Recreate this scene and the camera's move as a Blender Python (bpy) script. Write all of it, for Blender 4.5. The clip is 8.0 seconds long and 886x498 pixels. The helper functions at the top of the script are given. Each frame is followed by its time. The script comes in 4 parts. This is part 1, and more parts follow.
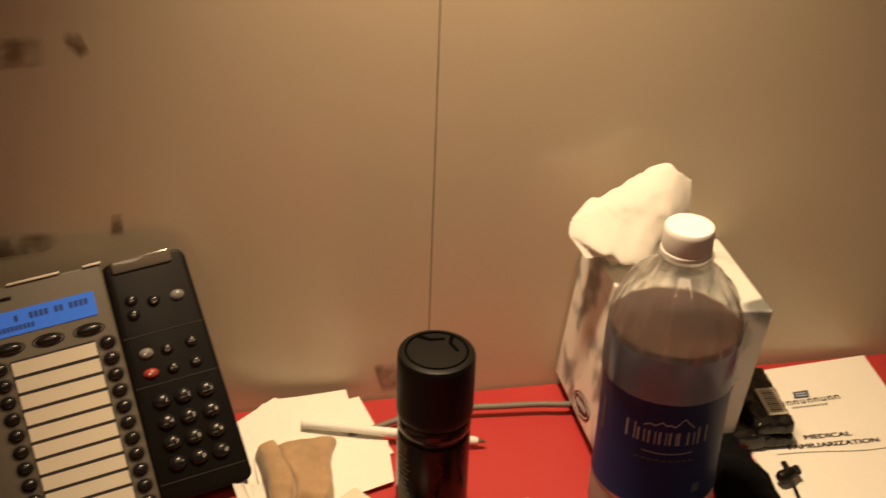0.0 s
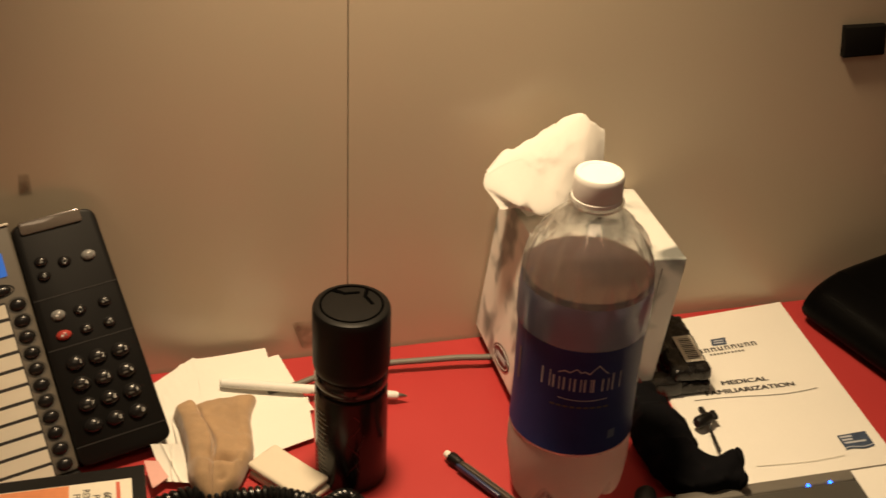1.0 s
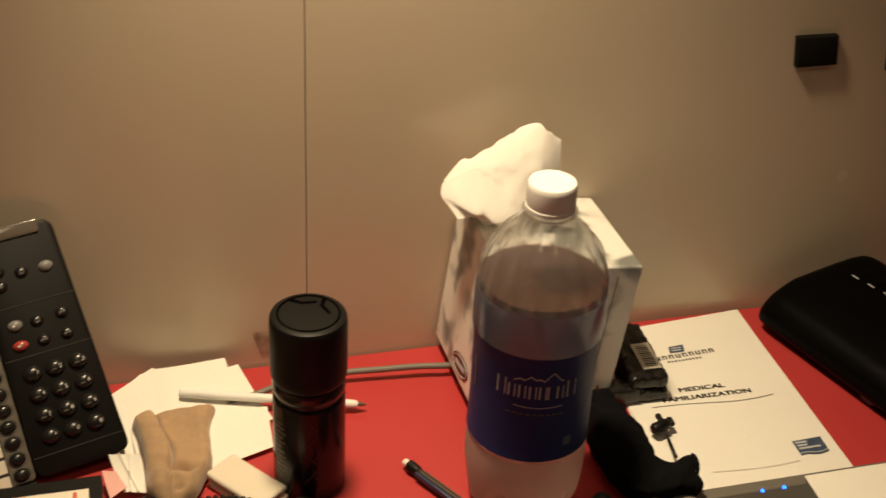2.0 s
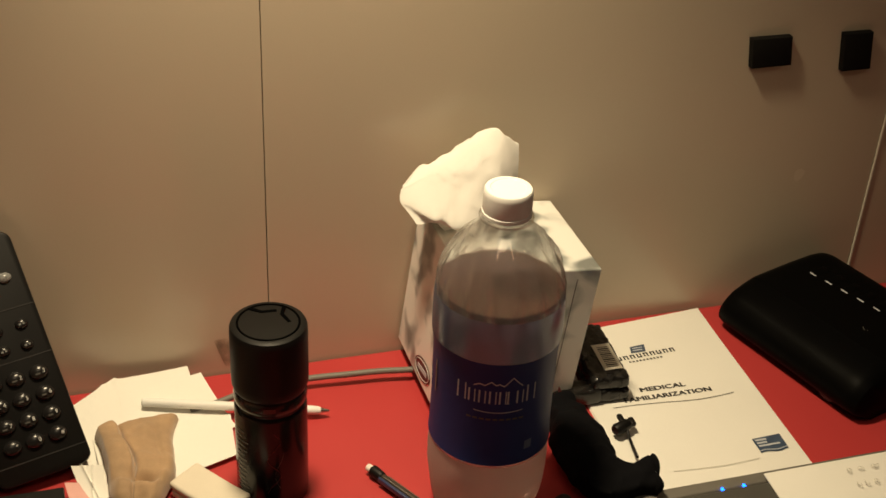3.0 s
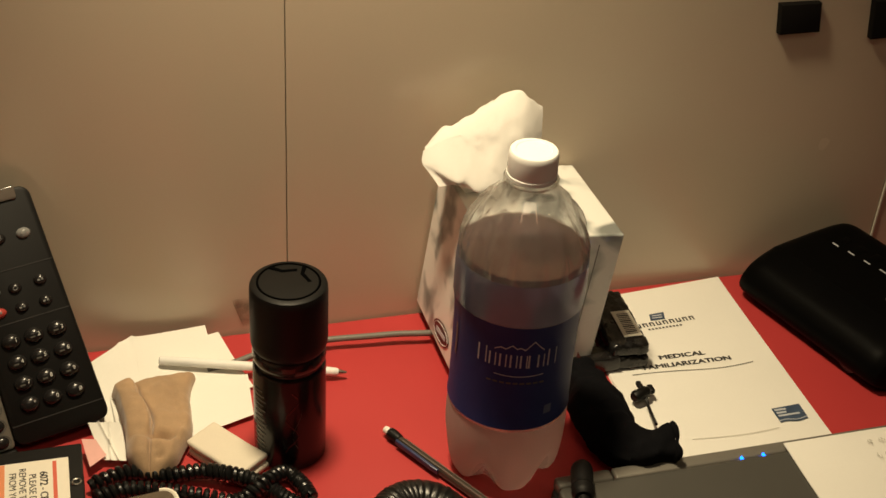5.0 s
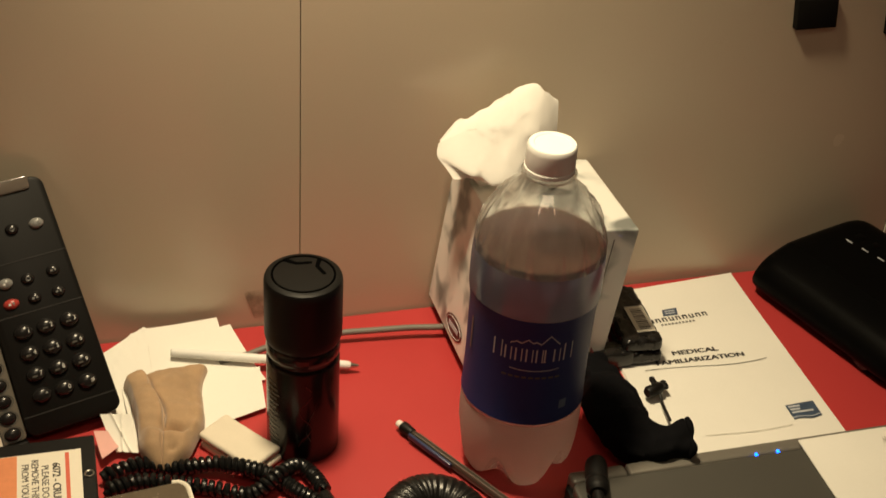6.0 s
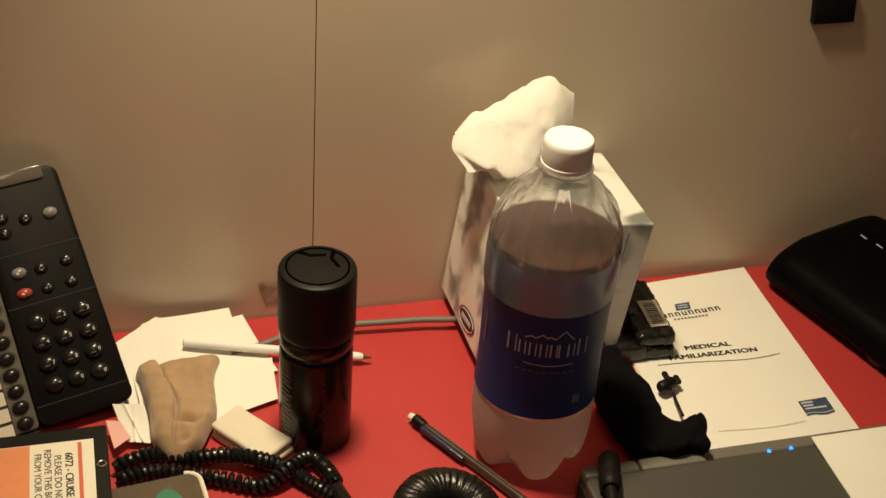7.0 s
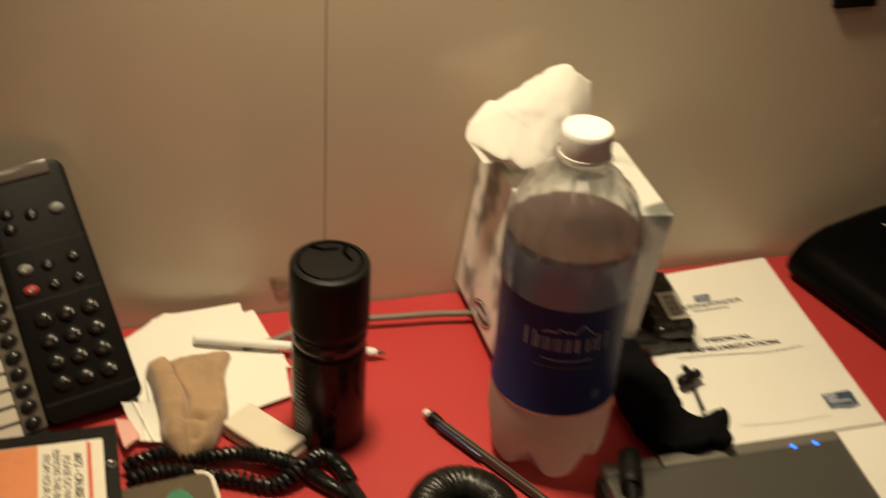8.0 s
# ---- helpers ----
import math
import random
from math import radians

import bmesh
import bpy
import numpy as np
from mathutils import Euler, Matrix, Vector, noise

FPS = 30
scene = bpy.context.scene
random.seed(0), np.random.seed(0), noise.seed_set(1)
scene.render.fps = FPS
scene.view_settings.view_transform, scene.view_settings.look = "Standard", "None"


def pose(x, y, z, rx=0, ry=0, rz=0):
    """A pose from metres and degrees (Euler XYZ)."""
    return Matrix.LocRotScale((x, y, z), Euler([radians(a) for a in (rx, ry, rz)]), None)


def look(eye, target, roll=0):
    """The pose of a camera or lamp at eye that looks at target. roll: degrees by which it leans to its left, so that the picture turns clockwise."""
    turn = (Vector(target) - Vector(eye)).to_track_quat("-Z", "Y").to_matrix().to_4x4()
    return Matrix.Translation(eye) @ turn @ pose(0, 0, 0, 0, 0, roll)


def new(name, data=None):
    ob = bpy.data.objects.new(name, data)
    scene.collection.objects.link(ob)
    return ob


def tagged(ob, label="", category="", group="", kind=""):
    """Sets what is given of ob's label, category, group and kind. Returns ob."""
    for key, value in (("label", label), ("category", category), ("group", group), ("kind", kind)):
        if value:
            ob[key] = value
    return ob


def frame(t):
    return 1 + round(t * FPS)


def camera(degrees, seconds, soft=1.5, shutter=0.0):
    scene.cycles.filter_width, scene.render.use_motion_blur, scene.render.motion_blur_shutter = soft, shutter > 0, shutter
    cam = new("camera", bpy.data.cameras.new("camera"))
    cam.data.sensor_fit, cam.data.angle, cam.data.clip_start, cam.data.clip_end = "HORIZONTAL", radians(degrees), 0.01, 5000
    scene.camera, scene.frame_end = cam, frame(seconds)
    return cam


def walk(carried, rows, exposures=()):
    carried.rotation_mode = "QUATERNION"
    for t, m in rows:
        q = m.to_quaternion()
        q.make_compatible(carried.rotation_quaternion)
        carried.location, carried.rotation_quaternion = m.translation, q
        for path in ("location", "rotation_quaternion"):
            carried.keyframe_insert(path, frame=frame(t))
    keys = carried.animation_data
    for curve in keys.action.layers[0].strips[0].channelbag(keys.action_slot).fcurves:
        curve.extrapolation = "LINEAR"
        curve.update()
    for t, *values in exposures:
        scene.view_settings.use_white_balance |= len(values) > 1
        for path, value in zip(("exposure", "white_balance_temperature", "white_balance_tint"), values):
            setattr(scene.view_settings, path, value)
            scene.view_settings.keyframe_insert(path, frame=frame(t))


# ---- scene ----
cam = camera(38.0, 8.0, shutter=0.8)
PATH = [
    (0, (-0.157, -0.772, 1.352), (0.203, 0.904, 0.322), 2.3),
    (0.2, (-0.1565, -0.773, 1.351), (0.228, 0.898, 0.332), 2.6),
    (0.5, (-0.154, -0.775, 1.349), (0.253, 0.889, 0.317), 3.1),
    (1, (-0.142, -0.778, 1.343), (0.307, 0.851, 0.274), 2.8),
    (1.5, (-0.139, -0.783, 1.343), (0.344, 0.847, 0.289), 4.0),
    (2, (-0.133, -0.785, 1.346), (0.358, 0.842, 0.291), 3.3),
    (2.2, (-0.127, -0.786, 1.350), (0.374, 0.837, 0.294), 2.9),
    (3.3, (-0.124, -0.787, 1.355), (0.413, 0.817, 0.287), 3.4),
    (3.5, (-0.121, -0.788, 1.353), (0.402, 0.811, 0.271), 3.4),
    (4, (-0.126, -0.784, 1.350), (0.398, 0.800, 0.248), 3.9),
    (4.5, (-0.129, -0.784, 1.347), (0.390, 0.801, 0.243), 4.0),
    (4.7, (-0.130, -0.783, 1.348), (0.385, 0.803, 0.246), 3.9),
    (5.8, (-0.138, -0.777, 1.342), (0.369, 0.814, 0.243), 4.3),
    (6, (-0.140, -0.776, 1.343), (0.372, 0.809, 0.236), 4.4),
    (6.5, (-0.141, -0.773, 1.340), (0.361, 0.800, 0.212), 4.7),
    (7, (-0.144, -0.770, 1.345), (0.357, 0.806, 0.219), 4.8),
    (7.5, (-0.141, -0.772, 1.341), (0.370, 0.805, 0.221), 4.5),
    (7.8, (-0.142, -0.767, 1.340), (0.369, 0.802, 0.209), 4.5),
    (7.9, (-0.144, -0.763, 1.337), (0.362, 0.803, 0.199), 4.5),
    (8, (-0.142, -0.753, 1.336), (0.342, 0.817, 0.196), 4.1),
]
walk(cam, [(t, look(eye, target, roll)) for t, eye, target, roll in PATH],
     [(0, 0.05, 7250, 21), (0.7, 0.04, 6950, 18), (1.5, 0.03, 6600, 15), (3.5, 0.0, 6120, 8), (8, 0.0, 6120, 8)])

# ---- light ----
world = bpy.data.worlds.new("world")
scene.world = world
world.use_nodes = True
world.node_tree.nodes["Background"].inputs[0].default_value = (1.0, 0.82, 0.6, 1)
world.node_tree.nodes["Background"].inputs[1].default_value = 0.008


def lamp(name, kind, eye, target, energy, colour):
    data = bpy.data.lights.new(name, kind)
    data.energy, data.color = energy, colour
    new(name, data).matrix_world = look(eye, target)
    return data


WARM = (1.0, 0.78, 0.47)
spot = lamp("reading_light", "SPOT", (-0.027, -0.125, 1.56), (0.088, -0.125, 0.75), 31, WARM)
spot.spot_size, spot.spot_blend, spot.shadow_soft_size = radians(80), 1.0, 0.045
# added weak fill under the ceiling; no fitting is seen there
fill = lamp("fill_light", "AREA", (0.0, -1.0, 2.17), (0.0, -1.0, 0.0), 2.4, (1.0, 0.76, 0.48))
fill.shape, fill.size, fill.size_y = "RECTANGLE", 0.6, 0.3

# ---- materials ----
DESK = 0.75


def material(name, colour, rough=0.5, metal=0.0, vary=0.12, grain=300.0, patch=12.0, bump=0.05, spread=0.0004, coat=0.0, sheen=0.0, trans=0.0, ior=1.45, island=0.0):
    """A surface with fine grain, broad patches of wear and a light relief, in object space at real size."""
    m = bpy.data.materials.new(name)
    m.use_nodes = True
    n, l = m.node_tree.nodes, m.node_tree.links
    b = n["Principled BSDF"]
    co = n.new("ShaderNodeTexCoord")
    fine, broad = n.new("ShaderNodeTexNoise"), n.new("ShaderNodeTexNoise")
    fine.inputs["Scale"].default_value, broad.inputs["Scale"].default_value = grain, patch
    fine.inputs["Detail"].default_value, broad.inputs["Detail"].default_value = 4, 5
    l.new(co.outputs["Object"], fine.inputs["Vector"])
    l.new(co.outputs["Object"], broad.inputs["Vector"])
    both = n.new("ShaderNodeMath")
    both.operation = "MULTIPLY_ADD"
    l.new(fine.outputs["Fac"], both.inputs[0])
    both.inputs[1].default_value = 0.5
    l.new(broad.outputs["Fac"], both.inputs[2])
    ramp = n.new("ShaderNodeMapRange")
    l.new(both.outputs[0], ramp.inputs["Value"])
    ramp.inputs["From Min"].default_value, ramp.inputs["From Max"].default_value = 0.4, 1.1
    ramp.inputs["To Min"].default_value, ramp.inputs["To Max"].default_value = 1 - vary, 1 + vary
    mul = n.new("ShaderNodeMix")
    mul.data_type, mul.blend_type = "RGBA", "MULTIPLY"
    mul.inputs["Factor"].default_value = 1
    mul.inputs[6].default_value = (*colour, 1)
    l.new(ramp.outputs["Result"], mul.inputs[7])
    l.new(mul.outputs[2], b.inputs["Base Color"])
    rr = n.new("ShaderNodeMapRange")
    l.new(broad.outputs["Fac"], rr.inputs["Value"])
    rr.inputs["From Min"].default_value, rr.inputs["From Max"].default_value = 0.3, 0.7
    rr.inputs["To Min"].default_value, rr.inputs["To Max"].default_value = max(0.02, rough * 0.85), min(1, rough * 1.15)
    l.new(rr.outputs["Result"], b.inputs["Roughness"])
    b.inputs["Metallic"].default_value = metal
    b.inputs["Coat Weight"].default_value = coat
    b.inputs["Sheen Weight"].default_value = sheen
    b.inputs["Transmission Weight"].default_value = trans
    b.inputs["IOR"].default_value = ior
    if bump:
        bp = n.new("ShaderNodeBump")
        bp.inputs["Strength"].default_value, bp.inputs["Distance"].default_value = bump, spread
        l.new(both.outputs[0], bp.inputs["Height"])
        l.new(bp.outputs["Normal"], b.inputs["Normal"])
    return m


def glowing(name, colour, strength):
    m = material(name, colour, 0.3, vary=0.05)
    b = m.node_tree.nodes["Principled BSDF"]
    b.inputs["Emission Color"].default_value = (*colour, 1)
    b.inputs["Emission Strength"].default_value = strength
    return m


def residue_material():
    """Brown glue left on the wall, with a ragged outline."""
    m = material("glue_residue", (0.18, 0.11, 0.065), 0.6, vary=0.3, patch=60)
    n, l = m.node_tree.nodes, m.node_tree.links
    b, out = n["Principled BSDF"], n["Material Output"]
    co, tex, ramp = n.new("ShaderNodeTexCoord"), n.new("ShaderNodeTexNoise"), n.new("ShaderNodeMapRange")
    tex.inputs["Scale"].default_value, tex.inputs["Detail"].default_value = 52, 6
    l.new(co.outputs["Object"], tex.inputs["Vector"])
    l.new(tex.outputs["Fac"], ramp.inputs["Value"])
    ramp.inputs["From Min"].default_value, ramp.inputs["From Max"].default_value = 0.34, 0.64
    ramp.inputs["To Min"].default_value, ramp.inputs["To Max"].default_value = 0.0, 0.42
    clear, mix = n.new("ShaderNodeBsdfTransparent"), n.new("ShaderNodeMixShader")
    split, fade = n.new("ShaderNodeSeparateXYZ"), ramp.outputs["Result"]
    l.new(co.outputs["Generated"], split.inputs[0])
    for axis in ("X", "Z"):
        flip, times, keep, both = (n.new("ShaderNodeMath") for _ in range(4))
        flip.operation, times.operation, keep.operation, both.operation = "SUBTRACT", "MULTIPLY", "MULTIPLY", "MULTIPLY"
        keep.use_clamp, flip.inputs[0].default_value, keep.inputs[1].default_value = True, 1.0, 6.0
        l.new(split.outputs[axis], flip.inputs[1])
        l.new(split.outputs[axis], times.inputs[0])
        l.new(flip.outputs[0], times.inputs[1])
        l.new(times.outputs[0], keep.inputs[0])
        l.new(keep.outputs[0], both.inputs[0])
        l.new(fade, both.inputs[1])
        fade = both.outputs[0]
    l.new(fade, mix.inputs[0])
    l.new(clear.outputs[0], mix.inputs[1])
    l.new(b.outputs[0], mix.inputs[2])
    l.new(mix.outputs[0], out.inputs["Surface"])
    return m


def film_material(name, tint, gloss=0.06, haze=0.0, bent=0.0, cloud=(1.0, 0.97, 0.94)):
    """Thin clear plastic: light goes straight through, with a glossy skin."""
    m = bpy.data.materials.new(name)
    m.use_nodes = True
    n, l = m.node_tree.nodes, m.node_tree.links
    n.remove(n["Principled BSDF"])
    clear, shine, mix, fr = n.new("ShaderNodeBsdfTransparent"), n.new("ShaderNodeBsdfGlossy"), n.new("ShaderNodeMixShader"), n.new("ShaderNodeLayerWeight")
    clear.inputs[0].default_value = (*tint, 1)
    shine.inputs["Roughness"].default_value = gloss
    bend, part_gloss = n.new("ShaderNodeMath"), n.new("ShaderNodeMath")
    bend.operation, part_gloss.operation = "POWER", "MULTIPLY_ADD"
    bend.inputs[1].default_value = 3.5
    part_gloss.inputs[1].default_value, part_gloss.inputs[2].default_value = 0.6, 0.11
    l.new(fr.outputs["Facing"], bend.inputs[0])
    l.new(bend.outputs[0], part_gloss.inputs[0])
    l.new(part_gloss.outputs[0], mix.inputs[0])
    soft, pair = n.new("ShaderNodeBsdfRefraction"), n.new("ShaderNodeMixShader")
    soft.inputs["Color"].default_value, soft.inputs["IOR"].default_value, soft.inputs["Roughness"].default_value = (*tint, 1), 1.06, 0.12
    pair.inputs[0].default_value = bent
    l.new(clear.outputs[0], pair.inputs[1])
    l.new(soft.outputs[0], pair.inputs[2])
    l.new(pair.outputs[0], mix.inputs[1])
    l.new(shine.outputs[0], mix.inputs[2])
    last = mix
    if haze:
        milk, more, pale, both = n.new("ShaderNodeAddShader"), n.new("ShaderNodeMixShader"), n.new("ShaderNodeBsdfTranslucent"), n.new("ShaderNodeBsdfDiffuse")
        pale.inputs[0].default_value, both.inputs[0].default_value = (*[0.62 * k for k in cloud], 1), (*[0.34 * k for k in cloud], 1)
        l.new(pale.outputs[0], milk.inputs[0])
        l.new(both.outputs[0], milk.inputs[1])
        more.inputs[0].default_value = haze
        l.new(mix.outputs[0], more.inputs[1])
        l.new(milk.outputs[0], more.inputs[2])
        last = more
    l.new(last.outputs[0], n["Material Output"].inputs["Surface"])
    return m


def water_material():
    m = bpy.data.materials.new("water")
    m.use_nodes = True
    n, l = m.node_tree.nodes, m.node_tree.links
    n.remove(n["Principled BSDF"])
    glass, milk, clear, a, b = n.new("ShaderNodeBsdfGlass"), n.new("ShaderNodeBsdfTranslucent"), n.new("ShaderNodeBsdfTransparent"), n.new("ShaderNodeMixShader"), n.new("ShaderNodeMixShader")
    glass.inputs["IOR"].default_value, glass.inputs["Roughness"].default_value = 1.33, 0.02
    # milky share brightens clear water in place of the light it would gather
    milk.inputs[0].default_value = (0.72, 0.66, 0.68, 1)
    a.inputs[0].default_value, b.inputs[0].default_value = 0.5, 0.16
    l.new(glass.outputs[0], a.inputs[1])
    l.new(clear.outputs[0], a.inputs[2])
    l.new(a.outputs[0], b.inputs[1])
    l.new(milk.outputs[0], b.inputs[2])
    l.new(b.outputs[0], n["Material Output"].inputs["Surface"])
    return m


def thin_paper(name, colour, through_light):
    """Thin soft paper that lets part of the light through."""
    m = material(name, colour, 0.85, vary=0.04, grain=500, bump=0.15)
    n, l = m.node_tree.nodes, m.node_tree.links
    milk, mix = n.new("ShaderNodeBsdfTranslucent"), n.new("ShaderNodeMixShader")
    milk.inputs[0].default_value = (*colour, 1)
    mix.inputs[0].default_value = through_light
    l.new(n["Principled BSDF"].outputs[0], mix.inputs[1])
    l.new(milk.outputs[0], mix.inputs[2])
    l.new(mix.outputs[0], n["Material Output"].inputs["Surface"])
    return m


def print_material(name, colours, scale):
    """Printed carton: soft cloudy shapes in a few inks."""
    m = material(name, (0.8, 0.8, 0.8), 0.32, vary=0.05, bump=0.02, coat=0.2)
    n, l = m.node_tree.nodes, m.node_tree.links
    co, tex, ramp = n.new("ShaderNodeTexCoord"), n.new("ShaderNodeTexNoise"), n.new("ShaderNodeValToRGB")
    tex.inputs["Scale"].default_value, tex.inputs["Detail"].default_value, tex.inputs["Distortion"].default_value = scale, 1.6, 0.35
    l.new(co.outputs["Object"], tex.inputs["Vector"])
    l.new(tex.outputs["Fac"], ramp.inputs["Fac"])
    for i, (at, c) in enumerate(colours):
        e = ramp.color_ramp.elements[i] if i < 2 else ramp.color_ramp.elements.new(at)
        e.position, e.color = at, (*c, 1)
    l.new(ramp.outputs[0], n["Principled BSDF"].inputs["Base Color"])
    return m


M_WALL = material("beige_laminate", (0.55, 0.465, 0.355), 0.24, vary=0.05, grain=900, patch=3.0, bump=0.05, spread=0.0003)
M_WALL.node_tree.nodes["Principled BSDF"].inputs["Specular IOR Level"].default_value = 0.65
M_GAP = material("dark_joint", (0.16, 0.1, 0.06), 0.8)
M_DESK = material("red_laminate", (0.44, 0.042, 0.042), 0.42, vary=0.06, grain=1400, patch=9, bump=0.06, spread=0.0002)
M_ROOM = material("cabin_paint", (0.55, 0.48, 0.4), 0.6, vary=0.06)
M_FLOOR = material("carpet", (0.12, 0.08, 0.07), 0.95, vary=0.3, bump=0.4, spread=0.002)
M_BLACK = material("black_plastic", (0.0055, 0.005, 0.0046), 0.5, vary=0.15, grain=2500, bump=0.12, spread=0.0001)
M_RADIO = material("dull_black_case", (0.002, 0.0019, 0.0018), 0.4, vary=0.2, grain=2500, bump=0.12, spread=0.0001)
M_KEY = material("gloss_key", (0.014, 0.013, 0.013), 0.24, vary=0.1, bump=0)
M_GREY = material("grey_phone_plastic", (0.14, 0.123, 0.1), 0.45, vary=0.08, grain=2500, bump=0.1, spread=0.0001)
# near-black that stands for the shade inside slots, grooves and openings
M_RECESS_SHADE = material("recess_shade", (0.002, 0.002, 0.002), 0.9, bump=0)
M_INK = material("black_ink", (0.03, 0.028, 0.027), 0.6, bump=0)
M_WHITE_INK = material("white_ink", (0.72, 0.72, 0.7), 0.5, bump=0)
M_SILVER_INK = material("silver_ink", (0.5, 0.52, 0.56), 0.45, bump=0)
M_NAVY_INK = material("navy_display_ink", (0.03, 0.07, 0.3), 0.5, bump=0)
M_SLATE_INK = material("slate_blue_ink", (0.05, 0.075, 0.125), 0.5, vary=0.2, patch=300, bump=0)
M_RED = material("red_key", (0.4, 0.05, 0.04), 0.3, bump=0)
M_CLEARKEY = material("pale_key", (0.22, 0.22, 0.215), 0.25, bump=0)
M_LCD = glowing("blue_backlight", (0.035, 0.15, 0.58), 0.44)
M_LED = glowing("blue_led", (0.01, 0.13, 1.0), 6.0)
M_PAPER = material("white_paper", (0.80, 0.78, 0.72), 0.75, vary=0.03, grain=700, patch=18, bump=0.12, spread=0.0003)
M_CARD = material("label_card", (0.78, 0.73, 0.62), 0.7, vary=0.04, bump=0.05)
M_TISSUE = thin_paper("tissue", (0.93, 0.91, 0.87), 0.38)
M_SUEDE = material("tan_suede", (0.37, 0.245, 0.14), 0.95, vary=0.22, grain=1200, patch=70, bump=0.3, spread=0.0006, sheen=0.3)
M_CLOTH = material("black_knit", (0.004, 0.004, 0.005), 0.95, vary=0.3, grain=1500, patch=60, bump=0.5, spread=0.0008)
M_LEATHER = material("black_leatherette", (0.009, 0.0083, 0.0077), 0.33, vary=0.2, grain=500, patch=90, bump=0.5, spread=0.001)
M_CABLE = material("grey_cable", (0.17, 0.155, 0.135), 0.5, vary=0.1)
M_CORD = material("black_cord", (0.006, 0.006, 0.006), 0.28, vary=0.1, bump=0)
M_BRONZE = material("brown_tinted_metal", (0.06, 0.047, 0.037), 0.3, metal=0.25, vary=0.1)
M_STEEL = material("polished_metal", (0.55, 0.52, 0.47), 0.28, metal=1.0, vary=0.08)
M_GUNMETAL = material("grey_lid", (0.1, 0.096, 0.085), 0.38, metal=0.35, vary=0.06, grain=1800, patch=8)
M_HINGE = material("silver_plastic", (0.2, 0.186, 0.16), 0.4, metal=0.3, vary=0.06)
M_CAN = material("black_lacquer", (0.006, 0.005, 0.005), 0.24, vary=0.4, grain=200, patch=30, bump=0.02)
M_CANCAP = material("matt_black_cap", (0.007, 0.0066, 0.0062), 0.48, vary=0.1, grain=2500, bump=0.15, spread=0.0001)
M_WINE = material("dark_red_print", (0.07, 0.014, 0.012), 0.35, bump=0)
M_FAINT = material("faint_grey_print", (0.1, 0.095, 0.085), 0.45, bump=0)
M_CAP = material("white_cap", (0.83, 0.82, 0.79), 0.38, vary=0.03, bump=0.02)
M_PET = film_material("clear_plastic", (0.93, 0.93, 0.92), 0.035, 0.07, 0.45)
# hazy base plastic; extra pink haze paints light the water would focus here
M_PET_BASE = film_material("hazy_glow_plastic", (0.95, 0.9, 0.87), 0.1, 0.88, cloud=(1.04, 0.93, 0.88))
M_WATER = water_material()
# pink cloud paints the red desk's light onto the water surface
M_WATER_SHEEN = film_material("water_sheen_film", (0.99, 0.9, 0.86), 0.03, 0.15, cloud=(1.03, 0.56, 0.42))
# slate haze colours in the blue label refracted by the water
M_REFRACT_HAZE = film_material("blue_refraction_haze", (0.62, 0.66, 0.82), 0.2, 0.45, cloud=(0.27, 0.3, 0.44))
M_BACKING = material("label_back", (0.2, 0.205, 0.26), 0.6, bump=0.02)
M_BLUEMARK = material("pale_blue_print", (0.1, 0.14, 0.25), 0.45, bump=0)
M_NAPKIN = material("cream_napkin", (0.7, 0.635, 0.52), 0.85, vary=0.05, grain=900, patch=40, bump=0.25, spread=0.0005)
M_LABEL = material("blue_film_label", (0.024, 0.04, 0.165), 0.5, vary=0.15, grain=60, patch=20, bump=0.05)
M_CARTON = print_material("tissue_carton", [(0.34, (0.2, 0.21, 0.2)), (0.42, (0.42, 0.43, 0.41)), (0.47, (0.66, 0.66, 0.62)), (0.54, (0.82, 0.8, 0.75))], 36)
M_BLACKPACK = material("shiny_black_wrap", (0.011, 0.010, 0.0095), 0.26, vary=0.4, grain=120, patch=60, bump=0.4, spread=0.0015)
M_ORANGE = material("orange_print", (0.72, 0.27, 0.12), 0.5, vary=0.12, patch=25, bump=0.02)
M_BINDER = material("black_vinyl", (0.009, 0.0085, 0.008), 0.45, vary=0.2, grain=900, bump=0.3, spread=0.0003)
M_STRIPE = material("red_stripe", (0.62, 0.13, 0.08), 0.5, bump=0)
M_FOIL = material("dark_foil", (0.17, 0.138, 0.1), 0.24, metal=0.45, vary=0.2, patch=40, bump=0.1)
M_GREEN = material("green_print", (0.045, 0.2, 0.12), 0.45, bump=0)
M_GRAPHITE = material("pencil_line", (0.5, 0.47, 0.41), 0.7, bump=0)
M_SMOKE = material("smoked_plastic", (0.12, 0.10, 0.085), 0.15, vary=0.1, bump=0, coat=0.5)
M_BLUECLIP = material("dark_blue_plastic", (0.03, 0.045, 0.11), 0.3, bump=0)
M_ERASER = material("white_eraser", (0.8, 0.74, 0.68), 0.7)
M_PINK = material("pink_paper", (0.75, 0.42, 0.38), 0.8, vary=0.06)
M_VELCRO = material("black_hook_tape", (0.010, 0.009, 0.008), 0.95, vary=0.3, grain=1800, bump=0.6, spread=0.0008)
M_RESIDUE = residue_material()


for dull, level in ((M_BLACK, 0.28), (M_CANCAP, 0.2), (M_CAN, 0.45), (M_CLOTH, 0.1), (M_RADIO, 0.035), (M_LABEL, 0.2), (M_RECESS_SHADE, 0.0), (M_VELCRO, 0.1), (M_BINDER, 0.3), (M_BLACKPACK, 0.5)):
    dull.node_tree.nodes["Principled BSDF"].inputs["Specular IOR Level"].default_value = level


